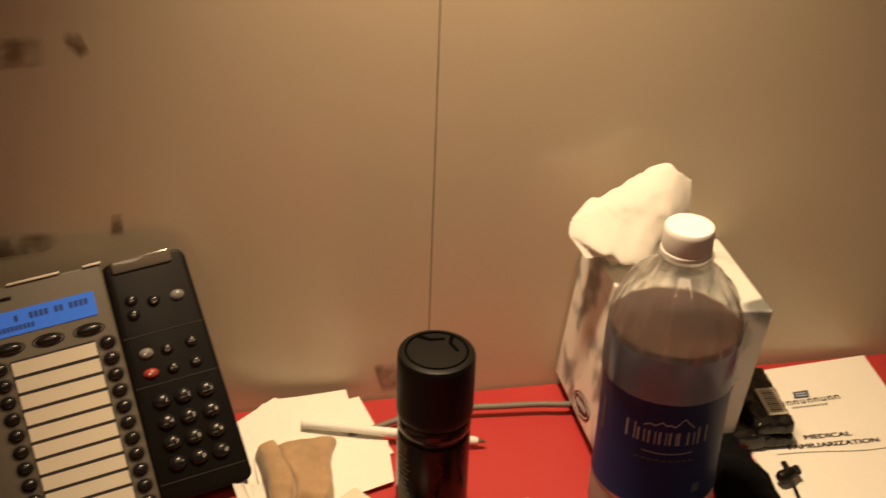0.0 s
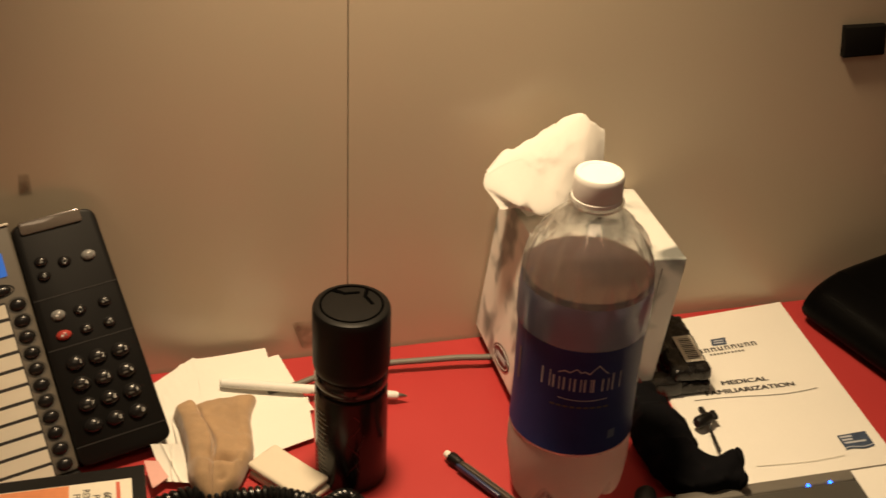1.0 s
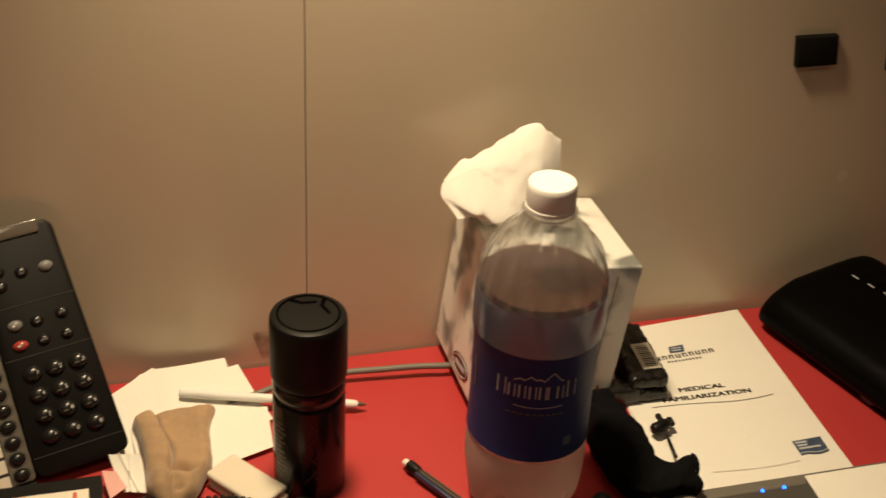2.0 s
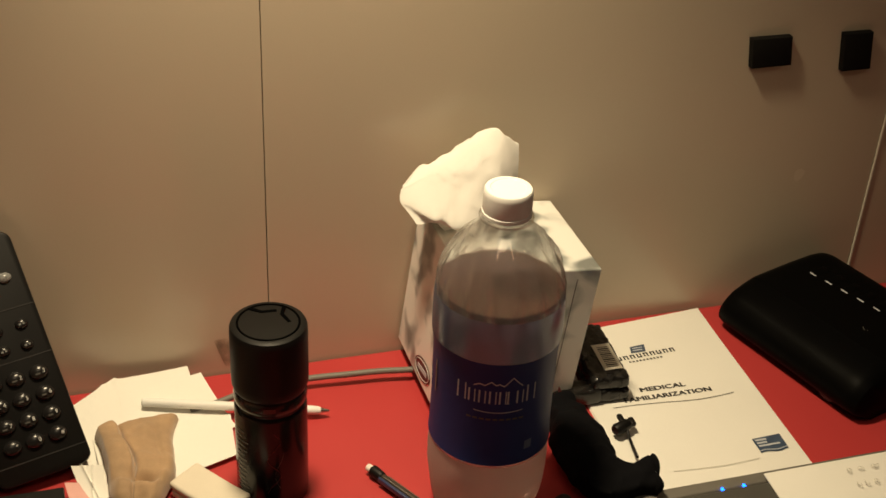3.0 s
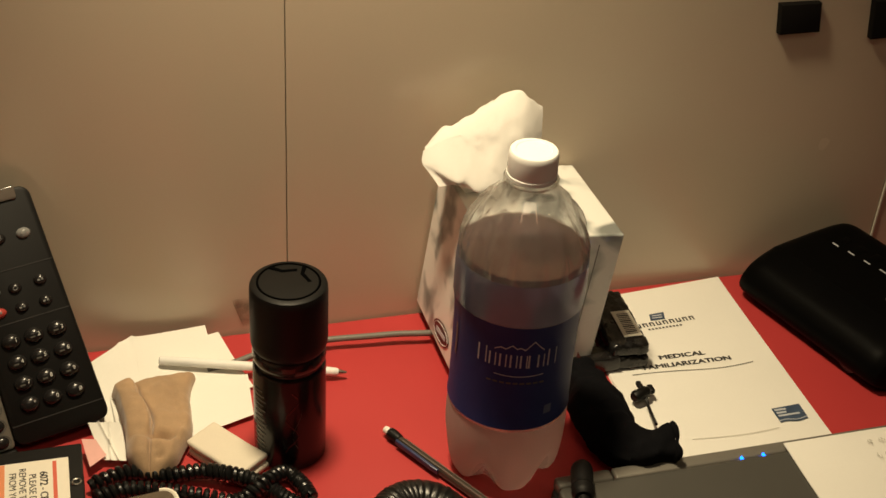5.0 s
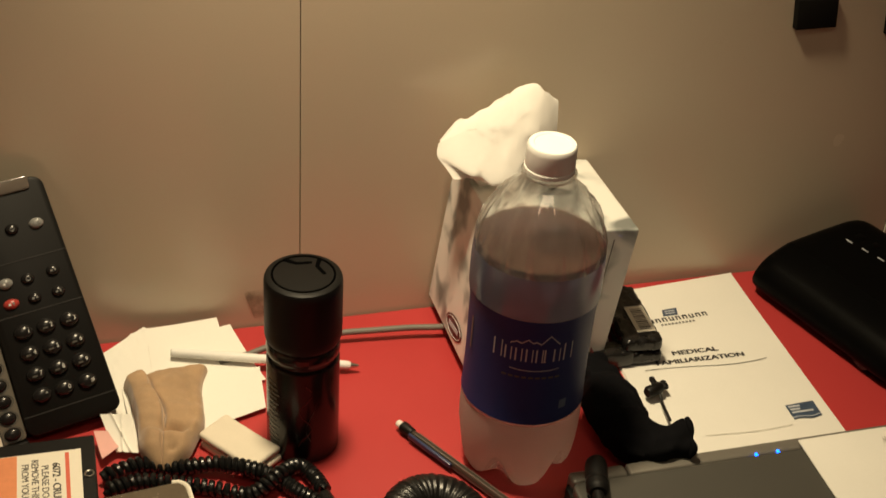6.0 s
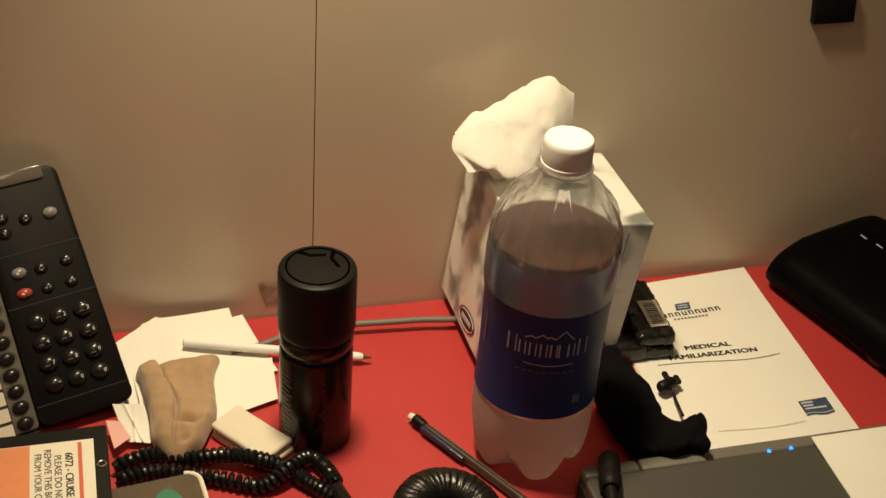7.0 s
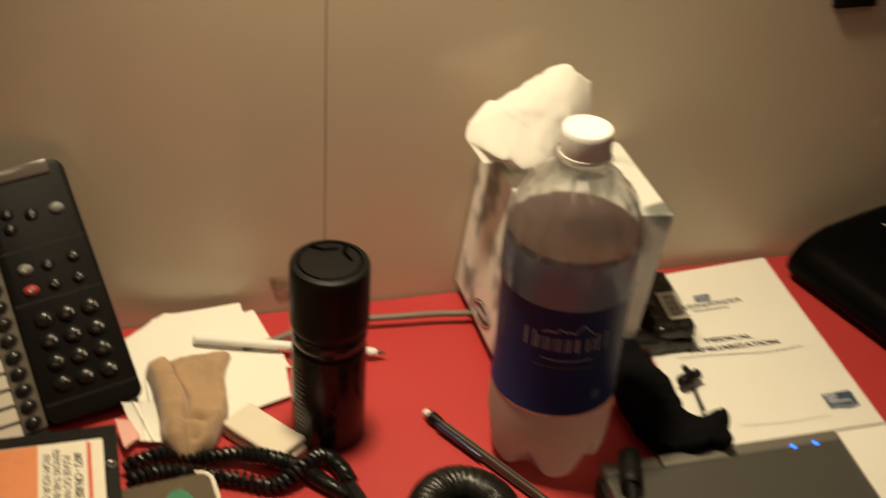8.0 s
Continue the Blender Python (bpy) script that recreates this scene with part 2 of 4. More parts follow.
# ---- mesh tools ----
def part(name, bm, mat, parent=None, label="", smooth=True):
    """Links a bmesh as one mesh object under its thing."""
    me = bpy.data.meshes.new(name)
    bmesh.ops.recalc_face_normals(bm, faces=bm.faces)
    bm.to_mesh(me)
    bm.free()
    me.materials.append(mat)
    if smooth:
        me.shade_smooth()
        me.set_sharp_from_angle(angle=radians(38))
    ob = new(name, me)
    ob.parent = parent
    return tagged(ob, label)


def thing(name, label, category, m=None, group="", kind=""):
    ob = new(name)
    ob.empty_display_size = 0.02
    if m is not None:
        ob.matrix_world = m
    return tagged(ob, label, category, group, kind)


def block(size, centre=(0, 0, 0), bevel=0.0, seg=2):
    bm = bmesh.new()
    bmesh.ops.create_cube(bm, size=1, matrix=Matrix.LocRotScale(centre, None, size))
    if bevel:
        bmesh.ops.bevel(bm, geom=bm.edges[:], offset=bevel, segments=seg, profile=0.5, affect="EDGES")
    return bm


def slab(points, z0, z1, bevel=0.0, seg=2):
    """A flat plate with the given outline."""
    bm = bmesh.new()
    face = bm.faces.new([bm.verts.new((x, y, z0)) for x, y in points])
    top = bmesh.ops.extrude_face_region(bm, geom=[face])
    moved = [g for g in top["geom"] if isinstance(g, bmesh.types.BMVert)]
    bmesh.ops.translate(bm, verts=moved, vec=(0, 0, z1 - z0))
    if bevel:
        high = [e for e in bm.edges if all(abs(v.co.z - z1) < 1e-6 for v in e.verts)]
        bmesh.ops.bevel(bm, geom=high, offset=bevel, segments=seg, profile=0.5, affect="EDGES")
    return bm


def round_rect(x0, y0, x1, y1, r, n=5):
    pts = []
    for cx, cy, a in ((x1 - r, y1 - r, 0), (x0 + r, y1 - r, 90), (x0 + r, y0 + r, 180), (x1 - r, y0 + r, 270)):
        pts += [(cx + r * math.cos(radians(a + 90 * i / n)), cy + r * math.sin(radians(a + 90 * i / n))) for i in range(n + 1)]
    return pts


def ellipse(cx, cy, rx, ry, n=24):
    return [(cx + rx * math.cos(2 * math.pi * i / n), cy + ry * math.sin(2 * math.pi * i / n)) for i in range(n)]


def sheet(fn, nu, nv, wrap=False, thick=0.0):
    """A surface from fn(u, v), u and v from 0 to 1; thick gives it a back."""
    bm = bmesh.new()
    cols = nu if wrap else nu + 1
    rows = [[bm.verts.new(fn(i / nu, j / nv)) for i in range(cols)] for j in range(nv + 1)]
    for j in range(nv):
        for i in range(nu):
            k = (i + 1) % cols
            bm.faces.new((rows[j][i], rows[j][k], rows[j + 1][k], rows[j + 1][i]))
    if thick:
        bmesh.ops.recalc_face_normals(bm, faces=bm.faces)
        bmesh.ops.solidify(bm, geom=bm.faces[:], thickness=thick)
    return bm


def lathe(profile, seg=48, ripple=None):
    """Turns (radius, height) rows round z; ripple(a, r, z) may change the radius."""
    def fn(u, v):
        r, z = profile[round(v * (len(profile) - 1))]
        a = 2 * math.pi * u
        if ripple:
            r, z = ripple(a, r, z)
        return (r * math.cos(a), r * math.sin(a), z)
    bm = sheet(fn, seg, len(profile) - 1, wrap=True)
    bmesh.ops.remove_doubles(bm, verts=bm.verts, dist=1e-6)
    return bm


def smooth_line(points, n):
    """A soft curve through the points, n samples a stretch."""
    p = [Vector(q) for q in points]
    p = [2 * p[0] - p[1]] + p + [2 * p[-1] - p[-2]]
    out = []
    for i in range(1, len(p) - 2):
        a, b, c, d = p[i - 1:i + 3]
        for k in range(n):
            t = k / n
            out.append(0.5 * (2 * b + (c - a) * t + (2 * a - 5 * b + 4 * c - d) * t * t + (3 * b - a - 3 * c + d) * t ** 3))
    return out + [p[-2]]


def tube(points, radius, seg=8, caps=True):
    """A round bar along the points; radius is one number or a function of 0 to 1."""
    bm = bmesh.new()
    pts = [Vector(q) for q in points]
    rings, side = [], None
    for i, q in enumerate(pts):
        ahead = (pts[min(i + 1, len(pts) - 1)] - pts[max(i - 1, 0)]).normalized()
        if side is None:
            side = ahead.orthogonal().normalized()
        side = (side - ahead * side.dot(ahead)).normalized()
        up = ahead.cross(side)
        r = radius(i / (len(pts) - 1)) if callable(radius) else radius
        rings.append([bm.verts.new(q + (side * math.cos(2 * math.pi * k / seg) + up * math.sin(2 * math.pi * k / seg)) * r) for k in range(seg)])
    for a, b in zip(rings, rings[1:]):
        for k in range(seg):
            bm.faces.new((a[k], a[(k + 1) % seg], b[(k + 1) % seg], b[k]))
    if caps:
        bm.faces.new(rings[0][::-1])
        bm.faces.new(rings[-1])
    return bm


def join(*bms):
    out = bmesh.new()
    for bm in bms:
        me = bpy.data.meshes.new("scratch")
        bm.to_mesh(me)
        out.from_mesh(me)
        bm.free()
        bpy.data.meshes.remove(me)
    return out


def moved(bm, m):
    bmesh.ops.transform(bm, matrix=m, verts=bm.verts)
    return bm


def writing(words, height, m, mat, parent, label="", spacing=1.0, bold=0.0, name="lettering"):
    """Printed words in the built-in font, centred at the pose m."""
    cu = bpy.data.curves.new("words", "FONT")
    cu.body, cu.size, cu.align_x, cu.align_y = words, 1.0, "CENTER", "CENTER"
    cu.extrude, cu.space_character = 0.008, spacing
    cu.resolution_u = 3
    ob = bpy.data.objects.new("words", cu)
    scene.collection.objects.link(ob)
    me = bpy.data.meshes.new_from_object(ob.evaluated_get(bpy.context.evaluated_depsgraph_get()))
    bpy.data.objects.remove(ob)
    bpy.data.curves.remove(cu)
    if bold:
        heavy = bmesh.new()
        for step in (-0.5, 0.0, 0.5):
            at = len(heavy.verts)
            heavy.from_mesh(me)
            heavy.verts.ensure_lookup_table()
            bmesh.ops.translate(heavy, verts=heavy.verts[at:], vec=(step * bold, step * bold * 0.4, 0.004 * step))
        heavy.to_mesh(me)
        heavy.free()
    me.transform(m @ Matrix.Scale(height, 4))
    me.materials.clear()
    me.materials.append(mat)
    out = new(name, me)
    out.parent = parent
    return tagged(out, label)


def soft_noise(seed, scale=1.0):
    """Smooth noise from -1 to 1 at a point."""
    return lambda p: noise.noise(Vector(p) * scale + Vector((seed, seed * 1.7, -seed)))


# ---- the cabin: walls, desk, floor, ceiling ----
wall = thing("wall_back", "beige laminate wall panels with narrow dark joints", "wall", kind="structure")
part("backing", block((3.2, 0.03, 2.2), (0, 0.025, 1.1)), M_GAP, wall)
for x0, x1 in ((-1.6, 0.0004), (0.001, 0.5013), (0.5021, 1.6)):
    part("panel", block((x1 - x0, 0.01, 2.2), ((x0 + x1) / 2, 0.005, 1.1), 0.0004, 2), M_WALL, wall, smooth=False)
part("joint_strip", block((0.0012, 0.0016, 2.2), (0.5027, -0.0006, 1.1)), M_CARD, wall, "thin pale joint strip")
for name, size, at in (("wall_left", (0.06, 3.0, 2.2), (-1.63, -1.47, 1.1)), ("wall_right", (0.06, 3.0, 2.2), (1.63, -1.47, 1.1)), ("wall_front", (3.3, 0.06, 2.2), (0, -3.0, 1.1))):
    tagged(part(name, block(size, at), M_ROOM), "plain painted cabin wall", "wall", kind="structure")
tagged(part("floor", block((3.3, 3.1, 0.06), (0, -1.47, -0.03)), M_FLOOR), "dark carpeted cabin floor", "floor", kind="structure")
tagged(part("ceiling", block((3.3, 3.1, 0.06), (0, -1.47, 2.23)), M_ROOM), "plain pale cabin ceiling", "ceiling", kind="structure")
desk = thing("desk", "red laminate desk top fixed against the wall", "desk")
part("desk_top", block((2.2, 0.56, 0.03), (0, -0.2815, DESK - 0.015), 0.003), M_DESK, desk, smooth=False)
for x in (-1.08, 1.08):
    part("side_panel", block((0.025, 0.52, 0.719), (x, -0.27, 0.36), 0.002), M_ROOM, desk)


# ---- desk telephone ----
PH_X, PH_Y, PH_Z = Vector((0.9696, 0.2377, 0.0584)), Vector((-0.1759, 0.5106, 0.8417)), Vector((0.1702, -0.8263, 0.5368))
PHONE = Matrix.Translation((-0.1388, -0.09, 0.765)) @ Matrix((PH_X, PH_Y, PH_Z)).transposed().to_4x4()


def telephone():
    ph = thing("desk_telephone", "grey and black office desk telephone with lit blue display", "telephone", PHONE)
    inv = PHONE.inverted()
    part("body", slab(round_rect(-0.185, -0.004, -0.0612, 0.1625, 0.003), -0.018, 0.0, 0.0015), M_GREY, ph)
    part("keypad_module", slab([(x - 0.0085 * max(0, y) / 0.16 * (x > -0.03), y) for x, y in round_rect(-0.0608, -0.004, 0.0018, 0.1605, 0.007)], -0.02, 0.0025, 0.002), M_BLACK, ph, "black keypad module")
    part("lower_lip", block((0.124, 0.006, 0.024), (-0.123, -0.0075, -0.009), 0.002), M_BLACK, ph)
    # foot that carries the sloping case
    bm = bmesh.new()
    ring = []
    for x in (-0.183, -0.004):
        low, high = PHONE @ Vector((x, -0.003, -0.012)), PHONE @ Vector((x, 0.13, -0.016))
        back = min(-0.004, high.y + 0.02)
        ring.append([bm.verts.new(inv @ Vector(p)) for p in ((low.x, low.y, DESK), (low.x, low.y, low.z), tuple(high), (high.x, back, DESK))])
    for k in range(4):
        bm.faces.new((ring[0][k], ring[0][(k + 1) % 4], ring[1][(k + 1) % 4], ring[1][k]))
    bm.faces.new(ring[0][::-1])
    bm.faces.new(ring[1])
    part("foot", bm, M_BLACK, ph)
    part("seam", block((0.0552, 0.0007, 0.0006), (-0.0324, 0.1095, 0.0025)), M_INK, ph)
    part("seam", block((0.0570, 0.0007, 0.0006), (-0.0315, 0.0755, 0.0025)), M_INK, ph)
    part("seam", block((0.0605, 0.0007, 0.0006), (-0.0297, 0.0095, 0.0025)), M_INK, ph)
    part("message_lamp", slab(round_rect(-0.056, 0.153, -0.0155, 0.1618, 0.002), -0.004, 0.0042, 0.0012), M_SMOKE, ph, "smoked clear message lamp strip")
    part("top_edge", block((0.034, 0.0016, 0.005), (-0.105, 0.1632, -0.001), 0.0005), M_CARD, ph)
    part("top_edge", block((0.012, 0.0016, 0.005), (-0.0672, 0.1632, -0.001), 0.0005), M_CARD, ph)
    screen = part("display", slab(round_rect(-0.142, 0.1305, -0.0705, 0.1463, 0.001), 0.0, 0.0006), M_LCD, ph, "lit blue display")
    bars = [block((0.0022, 0.004, 0.0002), (-0.0765 - 0.0032 * i, 0.1408, 0.0007)) for i in (0, 1, 2, 3, 5, 6, 8, 9, 10, 11, 14)]
    bars += [block((0.0018, 0.0032, 0.0002), (-0.112 - 0.0026 * i, 0.1348, 0.0007)) for i in range(9)]
    part("display_marks", join(*bars), M_NAVY_INK, screen)
    part("maker_mark", block((0.02, 0.0022, 0.0002), (-0.131, 0.1545, 0.0002)), M_BLACK, ph)

    def dome(rx, ry, h):
        bm = bmesh.new()
        bmesh.ops.create_uvsphere(bm, u_segments=20, v_segments=10, radius=1)
        bmesh.ops.delete(bm, geom=[v for v in bm.verts if v.co.z < -0.2], context="VERTS")
        return moved(bm, Matrix.Diagonal((rx, ry, h, 1)))

    def keys(name, rx, ry, h, mat, spots, z, rims=None):
        first = None
        for x, y in spots:
            if first is None:
                first = part(name, dome(rx, ry, h), mat, ph)
                ob = first
            else:
                ob = new(name, first.data)
                ob.parent = ph
            ob.location = (x, y, z)
            if rims:
                ring = part("key_rim", tube([(rx * 1.18 * math.cos(a), ry * 1.18 * math.sin(a), 0) for a in np.linspace(0, 2 * math.pi, 21)], 0.0006, 5, False), rims, ph)
                ring.location = (x, y, z - 0.0002)

    columns, rows = (-0.0453, -0.0305, -0.0152), (0.0637, 0.0494, 0.0352, 0.021)
    keys("number_key", 0.0066, 0.0052, 0.0038, M_KEY, [(x, y) for y in rows for x in columns], 0.0024)
    digits = iter("123456789*0#")
    for y in rows:
        for x in columns:
            d = next(digits)
            writing(d, 0.004, pose(x + 0.003, y + 0.0006, 0.0068, 0, 14, 0), M_WHITE_INK, ph)
            if d in "23456789":
                part("key_mark", block((0.0032, 0.001, 0.0002), (x - 0.0012, y - 0.0006, 0.0067)), M_FAINT, ph)
    keys("function_key", 0.0045, 0.0036, 0.003, M_KEY, [(-0.0483, 0.1338), (-0.0489, 0.1242), (-0.0332, 0.0968), (-0.0323, 0.0836), (-0.034, 0.1303), (-0.0165, 0.0979), (-0.0168, 0.0837)], 0.0024)
    keys("pale_key", 0.0048, 0.0036, 0.003, M_CLEARKEY, [(-0.0473, 0.0972), (-0.0181, 0.1302)], 0.0024)
    keys("red_key", 0.0052, 0.0034, 0.003, M_RED, [(-0.0474, 0.0836)], 0.0024)
    for x, y in ((-0.0332, 0.0968), (-0.034, 0.1303)):
        part("key_mark", tube([(x + 0.0014 * math.cos(a), y + 0.0012 * math.sin(a), 0.0054) for a in np.linspace(0, 2 * math.pi, 13)], 0.00025, 4, False), M_CLEARKEY, ph)
    for x, y in ((-0.0165, 0.0979), (-0.0323, 0.0836), (-0.0168, 0.0837), (-0.0181, 0.1302), (-0.0473, 0.0972), (-0.0474, 0.0836)):
        part("key_mark", block((0.0016, 0.0012, 0.0002), (x - 0.0012, y, 0.0054), 0.0), M_WHITE_INK if x < -0.04 else M_CLEARKEY, ph)
        part("key_mark", block((0.0012, 0.0016, 0.0002), (x + 0.0012, y + 0.0003, 0.0054), 0.0), M_CLEARKEY, ph)
    for x, y, d in ((-0.0483, 0.1338, 1), (-0.0489, 0.1242, -1)):
        part("key_mark", slab([(x - 0.0014, y - 0.0008 * d), (x + 0.0014, y - 0.0008 * d), (x, y + 0.0014 * d)], 0.0053, 0.0055), M_CLEARKEY, ph)
    keys("soft_key", 0.0085, 0.0034, 0.0022, M_KEY, [(-0.079, 0.1218), (-0.1052, 0.1221), (-0.1304, 0.1223)], 0.0, M_BLACK)
    steps = [0.1108 - 0.0109 * i for i in range(11)]
    keys("line_key", 0.0055, 0.0042, 0.0028, M_KEY, [(-0.0695, y) for y in steps] + [(-0.139, y) for y in steps], 0.0, M_FAINT)
    part("strip_tray", slab(round_rect(-0.132, -0.006 + 0.001, -0.0765, 0.1145, 0.001), 0.0, 0.0004), M_INK, ph)
    for i in range(11):
        part("name_strip", slab(round_rect(-0.1312, 0.1045 - 0.0109 * i, -0.0772, 0.1132 - 0.0109 * i, 0.0004), 0.0005, 0.0009), M_CARD, ph)
    return ph


telephone()


# ---- water bottle ----
BOTTLE = [(0.0, 0.012), (0.008, 0.009), (0.018, 0.005), (0.025, 0.001), (0.0295, 0.0), (0.0335, 0.0025), (0.0362, 0.008), (0.0378, 0.015), (0.0388, 0.024), (0.0394, 0.034), (0.0396, 0.047), (0.0392, 0.058),
          (0.0386, 0.062), (0.0384, 0.09), (0.0386, 0.129), (0.0393, 0.134), (0.0402, 0.14), (0.0405, 0.148), (0.0405, 0.16), (0.0399, 0.17), (0.0385, 0.179), (0.036, 0.188), (0.0325, 0.196), (0.028, 0.203), (0.0225, 0.209), (0.0175, 0.2135), (0.0145, 0.217), (0.0135, 0.2195)]


def bottle_form(inset, depth=1.0):
    def ripple(a, r, z):
        if z < 0.034 and r > 0.004:
            k = max(0.0, 1 - z / 0.034)
            groove = (0.5 - 0.5 * math.cos(5 * (a + 0.38))) ** 2.2
            z, r = z + depth * 0.017 * groove * k * min(1, r / 0.02), r - (0.0035 if depth == 1 else 0.004) * groove * k * min(1, r / 0.03)
        if 0.1665 < z < 0.2125:
            k = math.sin(math.pi * (z - 0.1665) / 0.046)
            r += 0.0023 * k * (1 - 2 * abs(math.sin(8 * a + 30 * (z - 0.1665))))
        return max(r - inset, 0.0), z + (inset if z < 0.02 else 0)
    return ripple


def wrapped(outline, radius, facing):
    """A flat print bent round the bottle: outline rows of (arc, z) low edge and high edge."""
    bm = bmesh.new()
    rows = []
    for s, lo, hi in outline:
        a = facing + s / radius
        rows.append([bm.verts.new((radius * math.cos(a), radius * math.sin(a), z)) for z in (lo, hi)])
    for p, q in zip(rows, rows[1:]):
        bm.faces.new((p[0], q[0], q[1], p[1]))
    return bm


def band(s0, s1, z0, z1, radius, facing, n=10):
    return wrapped([(s0 + (s1 - s0) * i / n, z0, z1) for i in range(n + 1)], radius, facing)


def water_bottle():
    at = thing("water_bottle", "half-empty clear plastic water bottle with blue label and white cap", "bottle", pose(0.1152, -0.175, DESK))
    facing = radians(-112)
    low = [p for p in BOTTLE if p[1] < 0.0585]
    # the base's pink brightness is in its colour, beyond the plastic's own haze
    part("base", lathe(low, 90, bottle_form(0.0)), M_PET_BASE, at, "hazy five-footed plastic base with a pink glow coloured in")
    part("shell", lathe(low[-1:] + [p for p in BOTTLE if p[1] > 0.0585], 192, bottle_form(0.0)), M_PET, at, "clear fluted plastic shell")
    inside = [p for p in BOTTLE if p[1] < 0.165] + [(0.0402, 0.1672), (0.04, 0.171), (0.0395, 0.1727), (0.036, 0.1723), (0.02, 0.1722), (0.0, 0.1722)]
    water = part("water", lathe(inside, 90, bottle_form(0.0012, 0.35)), M_WATER, at, "still clear water, brightened by a milky share")
    # film laid on the water, with its reddish sheen put into the colour
    part("water_sheen_film", lathe([(0.0378, 0.1733), (0.036, 0.1728), (0.02, 0.1727), (0.0, 0.1727)], 60), M_WATER_SHEEN, water)
    # added band between label and water line, painting the refracted blue
    part("refraction_band", lathe([(0.0408, 0.1408), (0.0409, 0.148), (0.0409, 0.16), (0.0403, 0.17)], 72), M_REFRACT_HAZE, at, "blue film band above the label, its haze coloured in for refraction")
    part("label_backing", lathe([(0.0396, 0.0612), (0.0391, 0.066), (0.0388, 0.09), (0.039, 0.129), (0.0404, 0.1395)], 72), M_BACKING, at, "pale back of the label")
    label = part("label", lathe([(0.0399, 0.0605), (0.0394, 0.065), (0.039, 0.09), (0.0393, 0.129), (0.0398, 0.134), (0.0407, 0.1405)], 72), M_LABEL, at, "dark blue wrapped label")
    r = 0.0397
    for i, x in enumerate((-0.0188, -0.0118, -0.0052, 0.0014, 0.0076, 0.0128, 0.0186, 0.0262)):
        high, w = (0.0125, 0.0031) if i in (0, 7) else (0.0096, 0.0023)
        bars = [band(x - w, x - w + 0.001, 0.110, 0.110 + high, r, facing, 2), band(x + w - 0.0007, x + w, 0.110, 0.110 + high, r, facing, 2)]
        if i == 5:
            bars = bars[:1]
            bars.append(band(x - w - 0.0005, x - w + 0.0015, 0.110, 0.1106, r + 0.0001, facing, 2))
            high = 0.0096
        part("logo_block", join(*bars), M_SILVER_INK, label)
    ridge = [(-0.015, 0.1125), (-0.011, 0.1145), (-0.008, 0.1135), (-0.004, 0.1165), (-0.001, 0.1142), (0.001, 0.1152), (0.004, 0.1135), (0.0095, 0.1195), (0.0135, 0.115), (0.016, 0.1128)]
    part("mountain_line", wrapped([(s + 0.004, z + 0.0097, z + 0.0106) for s, z in ridge], r, facing), M_SILVER_INK, label)
    part("swoosh", wrapped([(s + 0.004, 0.1045 - 0.0016 * math.cos(s * 70), 0.1051 - 0.0016 * math.cos(s * 70)) for s in np.linspace(-0.014, 0.017, 14)], r, facing), M_SILVER_INK, label)
    for i in range(9):
        part("small_print", band(-0.0145 + i * 0.0042, -0.0115 + i * 0.0042, 0.0972, 0.0986, r, facing, 2), M_FAINT, label)
    part("side_panel_print", band(-0.0445, -0.0425, 0.1, 0.124, r, facing, 3), M_FAINT, label)
    part("recycling_mark", band(0.025, 0.0305, 0.0705, 0.0775, r, facing, 3), M_BLUEMARK, label)
    part("neck_ring", lathe([(0.0138, 0.2195), (0.0165, 0.22), (0.0165, 0.2214), (0.0138, 0.222), (0.0136, 0.224)], 40), M_PET, at)

    def knurl(a, r, z):
        return (r + 0.00022 * math.cos(60 * a) * (1 if 0.2255 < z < 0.2375 and r > 0.0148 else 0), z)
    part("cap", lathe([(0.0145, 0.2222), (0.0151, 0.2224), (0.0151, 0.2245), (0.0146, 0.225), (0.0148, 0.2262), (0.0147, 0.236), (0.0144, 0.2385), (0.0137, 0.2395), (0.011, 0.2396), (0.0105, 0.2392), (0.0, 0.2392)], 120, knurl), M_CAP, at, "white screw cap")


water_bottle()


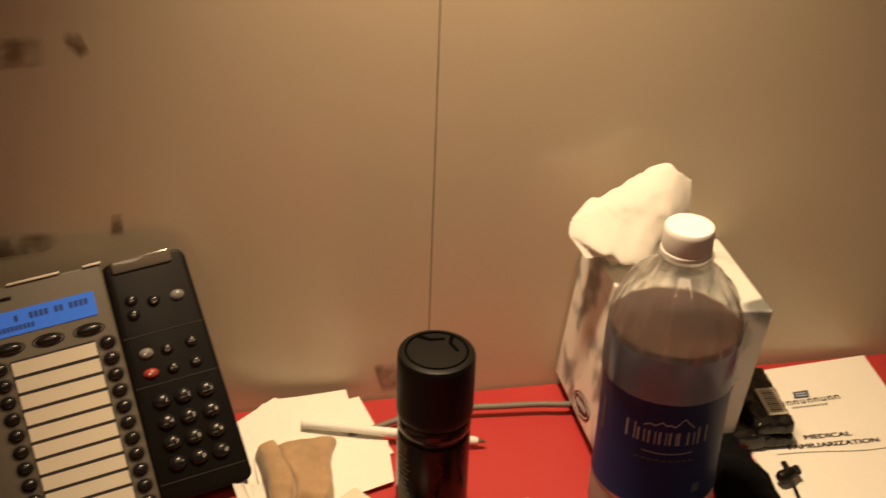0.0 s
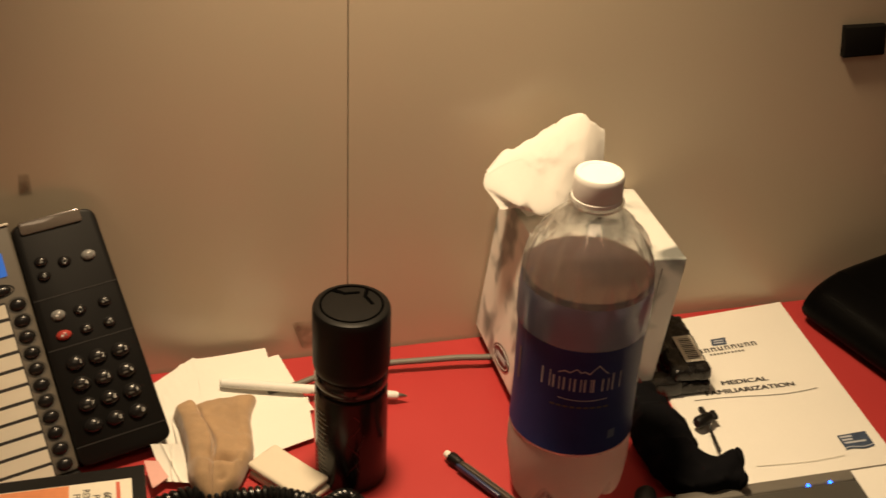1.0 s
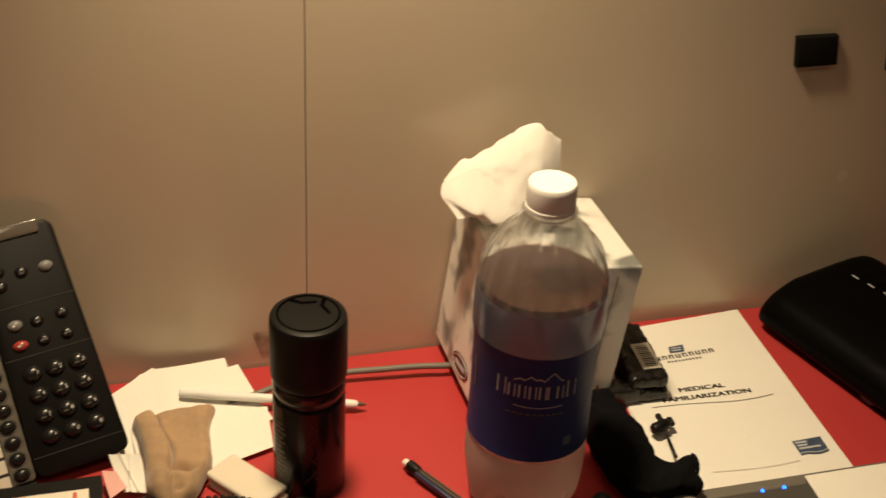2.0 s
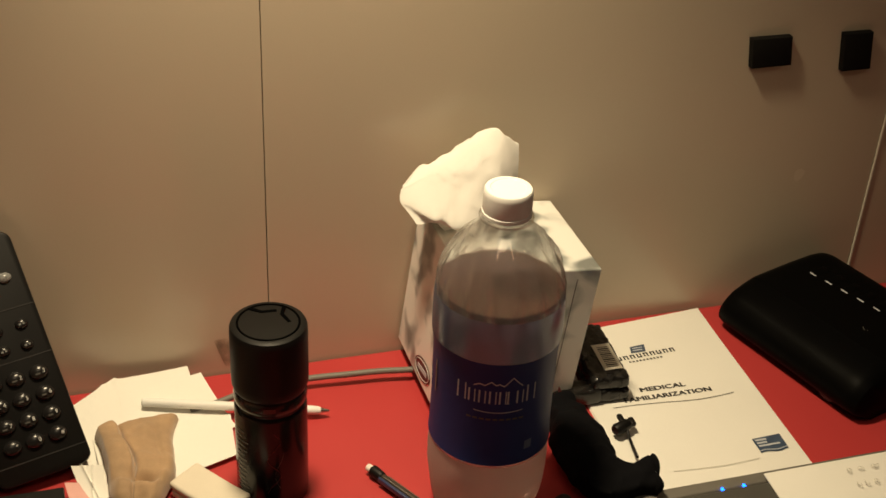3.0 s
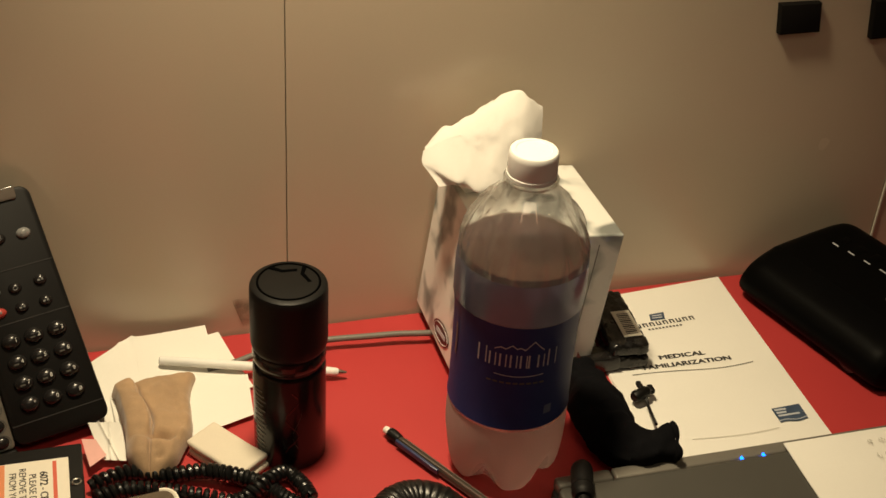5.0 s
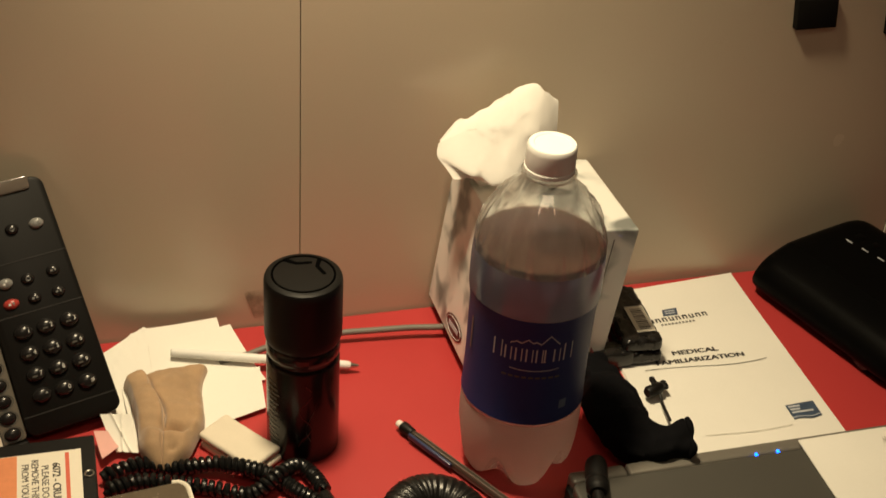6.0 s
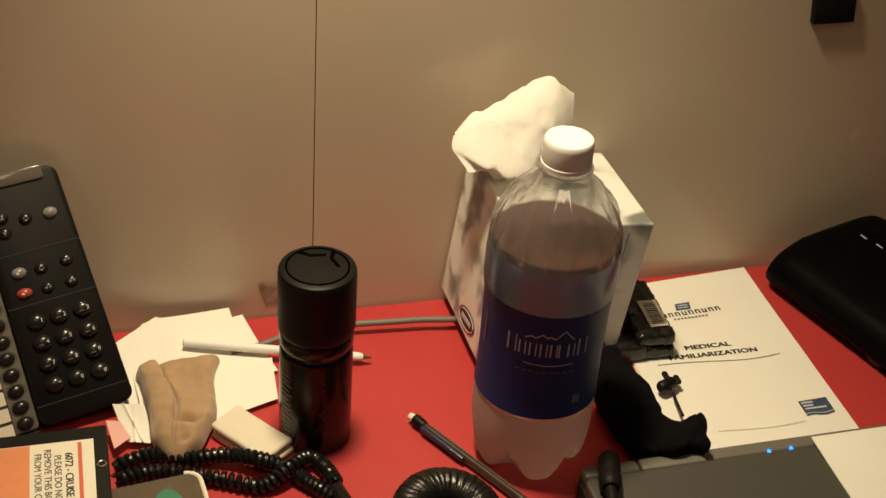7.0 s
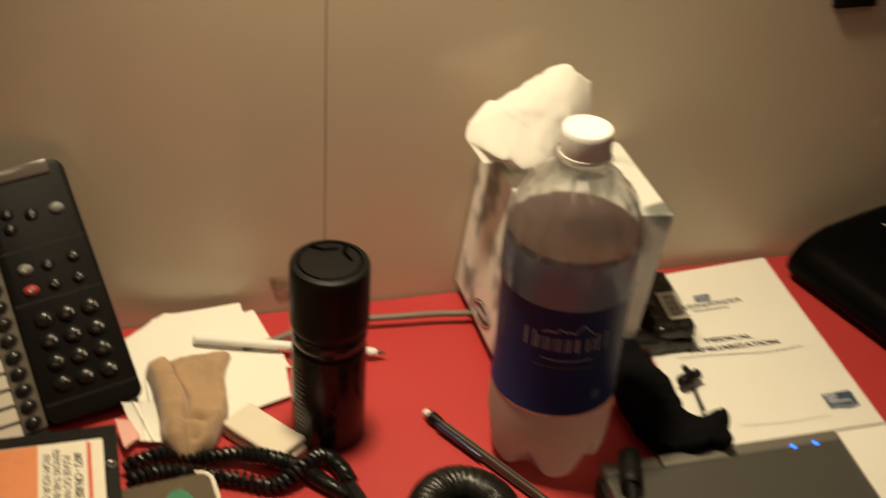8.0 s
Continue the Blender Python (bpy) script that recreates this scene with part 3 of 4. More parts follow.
# ---- spray can ----
def spray_can():
    at = thing("spray_can", "short black body spray can with matt black cap", "spray can", pose(-0.0215, -0.135, DESK, 0, 0, 24))
    can = part("can", lathe([(0.0, 0.003), (0.02, 0.002), (0.0225, 0.0), (0.0237, 0.0015), (0.0238, 0.006), (0.0236, 0.074), (0.023, 0.0765), (0.0222, 0.0775), (0.0222, 0.0792), (0.0236, 0.081), (0.0238, 0.0845), (0.0232, 0.09), (0.021, 0.0935)], 64), M_CAN, at, "black lacquered can with faint print")
    part("cap", lathe([(0.0226, 0.0895), (0.0236, 0.0905), (0.0246, 0.0935), (0.0247, 0.098), (0.0246, 0.131), (0.0244, 0.1345), (0.0237, 0.1362), (0.0222, 0.137), (0.0196, 0.1372), (0.0192, 0.1362), (0.0188, 0.1372), (0.012, 0.1376), (0.0, 0.1378)], 72), M_CANCAP, at, "matt black twist cap")
    # groove and slots are near-black pieces on the cap, painting their inner shade
    part("cap_groove", tube([(0.0194 * math.cos(a), 0.0194 * math.sin(a), 0.1371) for a in np.linspace(0, 2 * math.pi, 49)], 0.0008, 6, False), M_RECESS_SHADE, at)
    for turn in (75, 5):
        m = pose(0, 0, 0.1374, 0, 0, turn)
        part("cap_slot", moved(slab([(0.0085, -0.0085), (0.0105, -0.0092), (0.0125, 0.0), (0.0185, 0.0048), (0.0172, 0.0074), (0.0103, 0.0012)], 0.0, 0.0006), m), M_RECESS_SHADE, at)
    facing = radians(-118 - 24)
    for i in range(14):
        wide = 0.009 + 0.004 * ((i * 7) % 5) / 5
        part("print_line", band(-0.021, -0.021 + wide, 0.062 - 0.0038 * i, 0.0632 - 0.0038 * i, 0.0240, facing, 4), M_FAINT, can)
    part("red_print", wrapped([(0.009 + 0.0045 * math.sin(z * 220) , 0.066 - z, 0.0675 - z) for z in np.linspace(0, 0.05, 12)], 0.0240, facing), M_WINE, can)
    part("red_print", band(0.003, 0.011, 0.0835, 0.0868, 0.0240, facing, 5), M_WINE, can)
    part("red_print", wrapped([(0.0125 + 0.003 * math.cos(z * 160), 0.05 - z, 0.0508 - z) for z in np.linspace(0, 0.03, 8)], 0.0240, facing), M_FAINT, can)


spray_can()


# ---- tissue box and tissue ----
BOX = Matrix.Translation((0.1023, -0.102, DESK + 0.012)) @ pose(0, 0, 0, 0.1, 6.3, 1.0)


def tissue_box():
    at = thing("tissue_box", "glossy printed cardboard tissue box propped askew on a cable", "tissue box", BOX)
    wide, deep, tall = 0.105, 0.0989, 0.1209
    part("carton", block((wide, deep, tall), (wide / 2, deep / 2, tall / 2), 0.0012, 2), M_CARTON, at, smooth=False)
    # near-black oval on the carton top in place of a shaded opening
    part("slot", slab(ellipse(0.048, 0.05, 0.026, 0.007), tall - 0.0001, tall + 0.0003), M_RECESS_SHADE, at)
    part("flap_joint", block((0.0006, 0.0004, 0.11), (0.0875, 0.0, 0.058)), M_FAINT, at)
    m = Matrix.Translation((-0.0003, 0.0378, 0.0135)) @ pose(0, 0, 0, 90, 0, -90)
    badge = part("badge", moved(slab(ellipse(0, 0, 0.0175, 0.0085), 0, 0.0003), m @ pose(0, 0, 0, 0, 0, 8)), M_WINE, at, "dark oval printed badge")
    part("badge_ring", moved(tube([(0.0155 * math.cos(a), 0.0068 * math.sin(a), 0.0004) for a in np.linspace(0, 2 * math.pi, 33)], 0.0003, 4, False), m @ pose(0, 0, 0, 0, 0, 8)), M_WHITE_INK, badge)
    part("badge_bar", moved(block((0.02, 0.0035, 0.0002), (0, 0, 0.0005)), m @ pose(0, 0, 0, 0, 0, 8)), M_SILVER_INK, badge)
    part("front_badge", moved(slab(ellipse(0, 0, 0.009, 0.006), 0, 0.0003), Matrix.Translation((0.0932, -0.0003, 0.0135)) @ pose(0, 0, 0, 90, 0, 90)), M_WINE, at)


tissue_box()


def tissue():
    low = smooth_line([(0.093, -0.066, 0.903), (0.108, -0.068, 0.899), (0.13, -0.07, 0.892), (0.15, -0.062, 0.8785), (0.168, -0.052, 0.8795)], 14)
    mid = smooth_line([(0.085, -0.052, 0.914), (0.104, -0.064, 0.912), (0.128, -0.066, 0.909), (0.15, -0.062, 0.912), (0.172, -0.046, 0.913)], 14)
    top = smooth_line([(0.088, -0.046, 0.921), (0.102, -0.038, 0.929), (0.126, -0.034, 0.9365), (0.158, -0.032, 0.951), (0.175, -0.034, 0.94)], 14)
    rear = smooth_line([(0.094, -0.036, 0.912), (0.108, -0.026, 0.915), (0.13, -0.022, 0.917), (0.16, -0.022, 0.92), (0.174, -0.026, 0.918)], 14)
    slot = smooth_line([(0.125, -0.046, 0.876), (0.135, -0.043, 0.876), (0.147, -0.042, 0.876), (0.16, -0.042, 0.876), (0.172, -0.044, 0.878)], 14)
    n = len(low) - 1
    crumple = soft_noise(3.1, 60)

    def fn(u, v):
        i = round(u * n)
        if v < 0.999:
            chain = smooth_line([low[i], mid[i], top[i], rear[i], slot[i]], 14)
        else:
            chain = [slot[i]]
        p = chain[min(round(v * 48), len(chain) - 1)] if v < 0.999 else chain[0]
        k = 0.003 * crumple(p) + 0.0022 * (0.25 - abs(crumple(p * 0.8 + Vector((0.7, 0.1, 0))))) + 0.0013 * (0.25 - abs(crumple(p * 2.3 + Vector((0.1, 0.9, 0))))) + 0.0015 * abs(crumple(p * 1.4 + Vector((0.3, 0, 0)))) + 0.002 * crumple(p * 2.1) + 0.0012 * math.sin(u * 17 + v * 5) + (0.0035 * math.sin(9 * (u * 0.6 + v * 1.6)) if v < 0.5 else 0)
        k *= min(1.0, 0.2 + 3 * u, 0.3 + 3 * (1 - u))
        return p + Vector((0.3 * k, k, 0.6 * k if v > 0.05 else 0.2 * k))
    tagged(part("tissue", sheet(fn, n, 48, thick=0.0003), M_TISSUE), "white paper tissue pulled up out of the box", "tissue")


tissue()


# ---- loose paper beside the telephone ----
def loose_sheet(name, pts, z, lift, label, mat=M_PAPER, creases=(), clip=0.0):
    """A sheet with four corners; lift raises its far edge, clip takes off its far corner."""
    a, b, c, d = [Vector((*p, 0)) for p in pts]
    wave = soft_noise(z * 900, 22)

    def fn(u, v):
        p = (a * (1 - u) + b * u) * (1 - v) + (d * (1 - u) + c * u) * v
        p.z = z + lift * (1 - v) ** 2 + 0.0009 * (wave(p) + 0.6) * (0.4 + 0.6 * (1 - v))
        p.y -= clip * max(0.0, 1 - u / 0.33) * (1 - v) ** 2
        for u0, slope, high in creases:
            p.z += high * math.exp(-abs(u - u0 - slope * v) / 0.022)
        return p
    n = 44 if creases else 14
    return tagged(part(name, sheet(fn, n, 14, thick=0.00025), mat), label, "paper")


loose_sheet("paper_sheet", ((-0.146, -0.0135), (-0.0625, -0.0062), (-0.052, -0.09), (-0.146, -0.098)), DESK + 0.0012, 0.0125, "loose creased white sheet of paper on the red desk", creases=((0.36, -0.75, 0.0022), (0.25, -0.6, 0.0016)), clip=0.02)
loose_sheet("paper_sheet", ((-0.114, -0.026), (-0.0535, -0.0125), (-0.036, -0.07), (-0.112, -0.084)), DESK + 0.0028, 0.0085, "loose white sheet lying on top of another sheet")
loose_sheet("paper_sheet", ((-0.136, -0.056), (-0.0385, -0.057), (-0.041, -0.1015), (-0.13, -0.13)), DESK + 0.0042, 0.0, "white folded note under the tan pouch")
loose_sheet("paper_scrap", ((-0.151, -0.1), (-0.131, -0.104), (-0.129, -0.132), (-0.143, -0.128)), DESK + 0.006, 0.009, "torn white paper scrap with folded corner", creases=((0.35, 0.3, 0.0022), (0.7, -0.4, 0.0015)))
loose_sheet("paper_scrap", ((-0.156, -0.112), (-0.147, -0.114), (-0.141, -0.127), (-0.152, -0.136)), DESK + 0.009, 0.003, "small pale pink paper scrap beside the binder", M_PINK)


def pen():
    a, b = Vector((-0.0985, -0.039, DESK + 0.0125)), Vector((0.031, -0.0715, DESK + 0.0062))
    way = (b - a).normalized()
    at = thing("pen", "slim white ballpoint pen lying across the papers", "pen", Matrix.Translation(a) @ way.to_track_quat("Z", "Y").to_matrix().to_4x4())
    long = (b - a).length
    part("barrel", lathe([(0.0, 0.0002), (0.003, 0.0), (0.0033, 0.0008), (0.0033, 0.1), (0.0033, long - 0.016), (0.003, long - 0.008), (0.0022, long - 0.006)], 28), M_CAP, at, "white plastic barrel")
    part("tip", lathe([(0.0022, long - 0.0065), (0.0016, long - 0.003), (0.0007, long), (0.0, long)], 20), M_STEEL, at, "metal writing tip")
    part("end_plug", lathe([(0.0, -0.0004), (0.0024, -0.0004), (0.0026, 0.0004), (0.0, 0.0006)], 20), M_FAINT, at)


pen()


def pouch():
    """A small soft bag lying flat, open at the far end, one side folded over along a stitched seam."""
    west = smooth_line([(-0.134, -0.0655, 0), (-0.132, -0.074, 0), (-0.1305, -0.088, 0), (-0.1285, -0.106, 0), (-0.1285, -0.122, 0), (-0.1275, -0.137, 0), (-0.1195, -0.1495, 0)], 10)
    east = smooth_line([(-0.0755, -0.0565, 0), (-0.081, -0.073, 0), (-0.083, -0.097, 0), (-0.084, -0.114, 0), (-0.0905, -0.129, 0), (-0.0985, -0.144, 0), (-0.1105, -0.1515, 0)], 10)
    n = len(west) - 1
    fine = soft_noise(5.3, 55)

    def bump(u, v, u0, v0, su, sv, lean=0.0):
        du, dv = u - u0 - lean * (v - v0), v - v0
        return math.exp(-(du / su) ** 2 - (dv / sv) ** 2)

    def seam_at(v):
        return 0.25 + 0.17 * min(1, v / 0.5) + 0.012 * math.sin(v * 21)

    def crown(u, v):
        """Height of the upper skin, u from the west edge to the east edge."""
        full = 0.0075 + 0.0045 * min(1, v / 0.45)
        z = full * max(0.0, 1 - abs(2 * u - 1) ** 7) ** 0.5 * min(1, (1 - v) / 0.16) ** 0.5
        flap = max(0.0, min(1, (0.66 - v) / 0.12)) * min(1, u / 0.05)
        z += flap * (0.005 / (1 + math.exp((u - seam_at(v)) / 0.006)) - 0.0055 * min(1, 0.25 + 4 * v) * math.exp(-abs(u - seam_at(v) - 0.022) / 0.024))
        z += 0.004 * bump(u, v, 0.24, 0.76, 0.17, 0.12) + 0.0026 * bump(u, v, 0.9, 0.6, 0.07, 0.05) + 0.0018 * bump(u, v, 0.86, 0.7, 0.05, 0.04)
        z -= 0.0105 * bump(u, v, 0.6, 0.64, 0.17, 0.045, 0.8) + 0.0026 * bump(u, v, 0.44, 0.8, 0.03, 0.17, 0.15)
        z += 0.0045 * bump(u, v, 0.64, 0.755, 0.2, 0.05, 0.6) - 0.0022 * bump(u, v, 0.7, 0.86, 0.12, 0.03, -1.0)
        z -= 0.0014 * bump(u, v, 0.8, 0.3, 0.05, 0.3, 0.25) - 0.001 * bump(u, v, 0.62, 0.25, 0.08, 0.3)
        return max(z, 0.0006)

    def fn(u, v):
        i = min(round(v * n), n)
        side = 2 * u if u < 0.5 else 2 - 2 * u
        p = west[i].lerp(east[i], side)
        p.y += 0.0025 * math.sin(math.pi * side) * (1 - v) ** 3
        k = fine(p * 1.3) * 0.0011 + fine(p * 3.1) * 0.0006
        if u < 0.5:
            edge = min(1.0, 8 * side, 8 * (1 - side))
            return p + Vector((0.6 * k, 0.6 * k, DESK + 0.0062 + crown(side, v) + k * edge))
        return p + Vector((0.6 * k, 0.6 * k, DESK + 0.0058))
    bm = sheet(fn, 180, n, wrap=True)
    bmesh.ops.holes_fill(bm, edges=[e for e in bm.edges if e.is_boundary and all(v.co.y < -0.12 for v in e.verts)], sides=0)
    at = tagged(part("pouch", bm, M_SUEDE), "small crumpled tan suede pouch, open at one end", "pouch")
    part("stitched_seam", tube([fn((seam_at(i / n) + 0.006) / 2, i / n) + Vector((0, 0, 0.0002 + 0.0002 * math.sin(i * 2.3))) for i in range(1, 38)], 0.0005, 6), M_SUEDE, at)
    # near-black sheet across the mouth, painting the shade within
    part("mouth_shade", sheet(lambda u, v: west[2].lerp(east[2], 0.04 + 0.92 * u) + Vector((0, 0.001, DESK + 0.0064 + v * (crown(0.04 + 0.92 * u, 0.04) - 0.0012))), 30, 2), M_RECESS_SHADE, at, "dark sheet painted as the shade inside the open end")


pouch()


def folded_pad():
    at = thing("folded_napkin", "thick folded white paper napkin on the desk", "napkin", pose(-0.0635, -0.1398, DESK, 0, 0, -52))
    wob = soft_noise(8.1, 50)
    for z0, z1, dx in ((0.0005, 0.0058, 0.0), (0.0062, 0.0118, -0.0012)):
        bm = block((0.05, 0.0265, z1 - z0), (dx, 0, (z0 + z1) / 2), 0.0022, 3)
        bmesh.ops.subdivide_edges(bm, edges=[e for e in bm.edges if e.calc_length() > 0.01], cuts=6, use_grid_fill=True)
        for v in bm.verts:
            v.co.z = max(0.0003, v.co.z + 0.0012 * wob(v.co) + (0.0012 * (v.co.x / 0.025) ** 2 if z0 > 0.001 else 0))
        part("fold", bm, M_NAPKIN, at)


folded_pad()


def mains_cable():
    pts = smooth_line([(-0.066, -0.047, DESK + 0.0045), (-0.046, -0.0435, DESK + 0.0058), (-0.02, -0.037, DESK + 0.0078), (0.02, -0.0345, DESK + 0.009), (0.052, -0.0365, DESK + 0.0093), (0.078, -0.0385, DESK + 0.0095), (0.104, -0.0415, DESK + 0.0092), (0.118, -0.034, DESK + 0.0075), (0.127, -0.018, DESK + 0.0062), (0.129, -0.004, DESK + 0.005)], 8)
    tagged(part("cable", tube(pts, 0.0024, 10), M_CABLE), "grey round cable running along the wall under the tissue box", "cable")


mains_cable()


# ---- binder, telephone cord and packet ----
def binder():
    z = DESK + 0.03
    at = thing("ring_binder", "black vinyl binder with an orange and cream printed cover label", "binder")
    part("cover", block((0.2, 0.27, 0.003), (-0.2555, -0.270, z - 0.0015), 0.0012), M_BINDER, at, smooth=False)
    part("pages", block((0.19, 0.26, 0.0235), (-0.2585, -0.271, DESK + 0.0148)), M_PAPER, at)
    part("cover", block((0.2, 0.27, 0.003), (-0.2565, -0.271, DESK + 0.0016), 0.0012), M_BINDER, at)
    tag = part("cover_label", slab([(-0.3, -0.39), (-0.1642, -0.39), (-0.164, -0.1475), (-0.3, -0.1455)], z, z + 0.0006), M_CARD, at, "cream printed label")
    part("orange_field", slab([(-0.3, -0.389), (-0.2032, -0.389), (-0.202, -0.1475), (-0.3, -0.1465)], z + 0.0006, z + 0.0008), M_ORANGE, tag)
    part("red_stripe", slab([(-0.1738, -0.389), (-0.1714, -0.389), (-0.1712, -0.1497), (-0.1736, -0.1495)], z + 0.0006, z + 0.0008), M_STRIPE, tag)
    for words, x, y in (("6072 - CRUISE PRO", -0.1792, -0.153), ("PLEASE DO NOT", -0.1858, -0.1588), ("REMOVE THIS BOOK", -0.1917, -0.153), ("FROM YOUR CAB", -0.1975, -0.1572)):
        h = 0.0066 if words[0] == "6" else 0.006
        writing(words, h, pose(x, y - len(words) * h * 0.275, z + 0.0008, 0, 0, -90), M_INK, tag, spacing=0.95, bold=0.045 if h > 0.0063 else 0.0)
    part("eyelet", tube([(-0.1598 + 0.0026 * math.cos(a), -0.171 + 0.0026 * math.sin(a), z + 0.0004) for a in np.linspace(0, 2 * math.pi, 25)], 0.0007, 8, False), M_STEEL, at, "metal eyelet")


binder()


def coil(points, turns, radius, wire, phase):
    line = smooth_line(points, 40)
    n = turns * 18
    out, side = [], Vector((0, 0, 1))
    for i in range(n + 1):
        f = i / n * (len(line) - 1)
        k = min(int(f), len(line) - 2)
        p = line[k].lerp(line[k + 1], f - k)
        ahead = (line[min(k + 3, len(line) - 1)] - line[max(k - 3, 0)]).normalized()
        side = (side - ahead * side.dot(ahead)).normalized()
        up = ahead.cross(side)
        a = 2 * math.pi * turns * i / n + phase
        out.append(p + (side * math.cos(a) + up * math.sin(a)) * radius)
    return tube(out, wire, 8)


z = DESK + 0.0058
cord = thing("telephone_cord", "black coiled telephone cord doubled over on the desk", "cord")
part("strand", coil([(-0.153, -0.149, z), (-0.128, -0.1425, z), (-0.105, -0.1505, z), (-0.082, -0.1545, z + 0.003), (-0.062, -0.166, z + 0.006), (-0.046, -0.174, z + 0.002), (-0.034, -0.187, z), (-0.02, -0.203, z)], 37, 0.0034, 0.00215, 0.0), M_CORD, cord)
part("strand", coil([(-0.152, -0.162, z), (-0.13, -0.158, z), (-0.108, -0.1645, z), (-0.086, -0.1735, z), (-0.064, -0.1835, z), (-0.046, -0.1775, z + 0.007), (-0.03, -0.166, z + 0.002), (-0.0215, -0.176, z), (-0.018, -0.19, z)], 40, 0.0034, 0.00215, 1.0), M_CORD, cord)
part("plug_sleeve", tube([(-0.0195, -0.196, DESK + 0.007), (-0.0165, -0.207, DESK + 0.0068), (-0.014, -0.219, DESK + 0.0066)], 0.0055, 14), M_CORD, cord)


def packet():
    at = thing("foil_packet", "flat dark foil packet with a green oval badge", "packet", pose(-0.128, -0.212, DESK, 0, 0, 6))
    part("wrap", slab(round_rect(-0.04, -0.045, 0.0295, 0.0415, 0.008), 0.0003, 0.012, 0.003, 3), M_FOIL, at)
    part("seal", tube([(x, y, 0.0095) for x, y in (lambda e: e[-1:] + e[:6])(round_rect(-0.041, -0.046, 0.0305, 0.0425, 0.009))], 0.0017, 6), M_CARD, at, "pale sealed edge")
    badge = part("badge", slab(ellipse(0.0075, 0.0165, 0.0085, 0.013), 0.012, 0.0123), M_GREEN, at, "green oval badge")
    for i in range(4):
        part("badge_bar", block((0.0009, 0.006, 0.0002), (0.003 + 0.003 * i, 0.0165, 0.0124)), M_WHITE_INK, badge)


packet()
crush = soft_noise(4.4, 90)


def crumpled(name, centre, size, mat, label):
    bm = bmesh.new()
    bmesh.ops.create_icosphere(bm, subdivisions=4, radius=1)
    for v in bm.verts:
        k = 1 + 0.45 * crush(v.co * 0.03 + Vector(centre)) + 0.2 * abs(crush(v.co * 0.09 + Vector(centre)))
        v.co = Vector((v.co.x * size[0] * k, v.co.y * size[1] * k, max(-0.9, v.co.z * k) * size[2]))
    low = min(v.co.z for v in bm.verts)
    moved(bm, Matrix.Translation((centre[0], centre[1], DESK - low + 0.0002)))
    tagged(part(name, bm, mat), label, "paper")


crumpled("crumpled_paper", (-0.069, -0.2135, 0), (0.015, 0.011, 0.007), M_PAPER, "small crumpled scrap of white paper")
crumpled("crumpled_paper", (-0.0865, -0.2165, 0), (0.011, 0.007, 0.004), M_PINK, "small crumpled scrap of pink paper")


# ---- pencil and headset ----
def pencil():
    a, b = Vector((0.044, -0.1355, DESK + 0.0052)), Vector((0.1065, -0.2435, DESK + 0.0046))
    at = thing("mechanical_pencil", "clear mechanical pencil with white eraser and dark clip", "pencil", Matrix.Translation(a) @ (b - a).to_track_quat("Z", "X").to_matrix().to_4x4())
    part("eraser", lathe([(0.0, 0.0), (0.0024, 0.0002), (0.0027, 0.001), (0.0027, 0.006)], 20), M_ERASER, at, "white eraser")
    part("collar", lathe([(0.0028, 0.0045), (0.0039, 0.005), (0.0041, 0.0075), (0.0037, 0.012), (0.0034, 0.0145), (0.003, 0.015)], 24), M_BLACK, at)
    part("barrel", lathe([(0.0027, 0.0145), (0.0028, 0.016), (0.0028, 0.105), (0.0027, 0.112), (0.0012, 0.1235), (0.0, 0.1236)], 12), M_BRONZE, at, "brownish clear barrel")
    for k in range(4):
        turn = 2 * math.pi * k / 4 + 0.5
        part("rib", tube([(0.0027 * math.cos(turn), 0.0027 * math.sin(turn), q) for q in (0.018, 0.1)], 0.0006, 5), M_SMOKE, at)
    clip = part("clip", block((0.0042, 0.0022, 0.04), (0, 0, 0.035), 0.0007), M_BLUECLIP, at, "dark blue pocket clip")
    clip.location = at.matrix_world.to_3x3().inverted() @ (Vector((-0.87, -0.5, 0.25)).normalized() * 0.0042)


pencil()


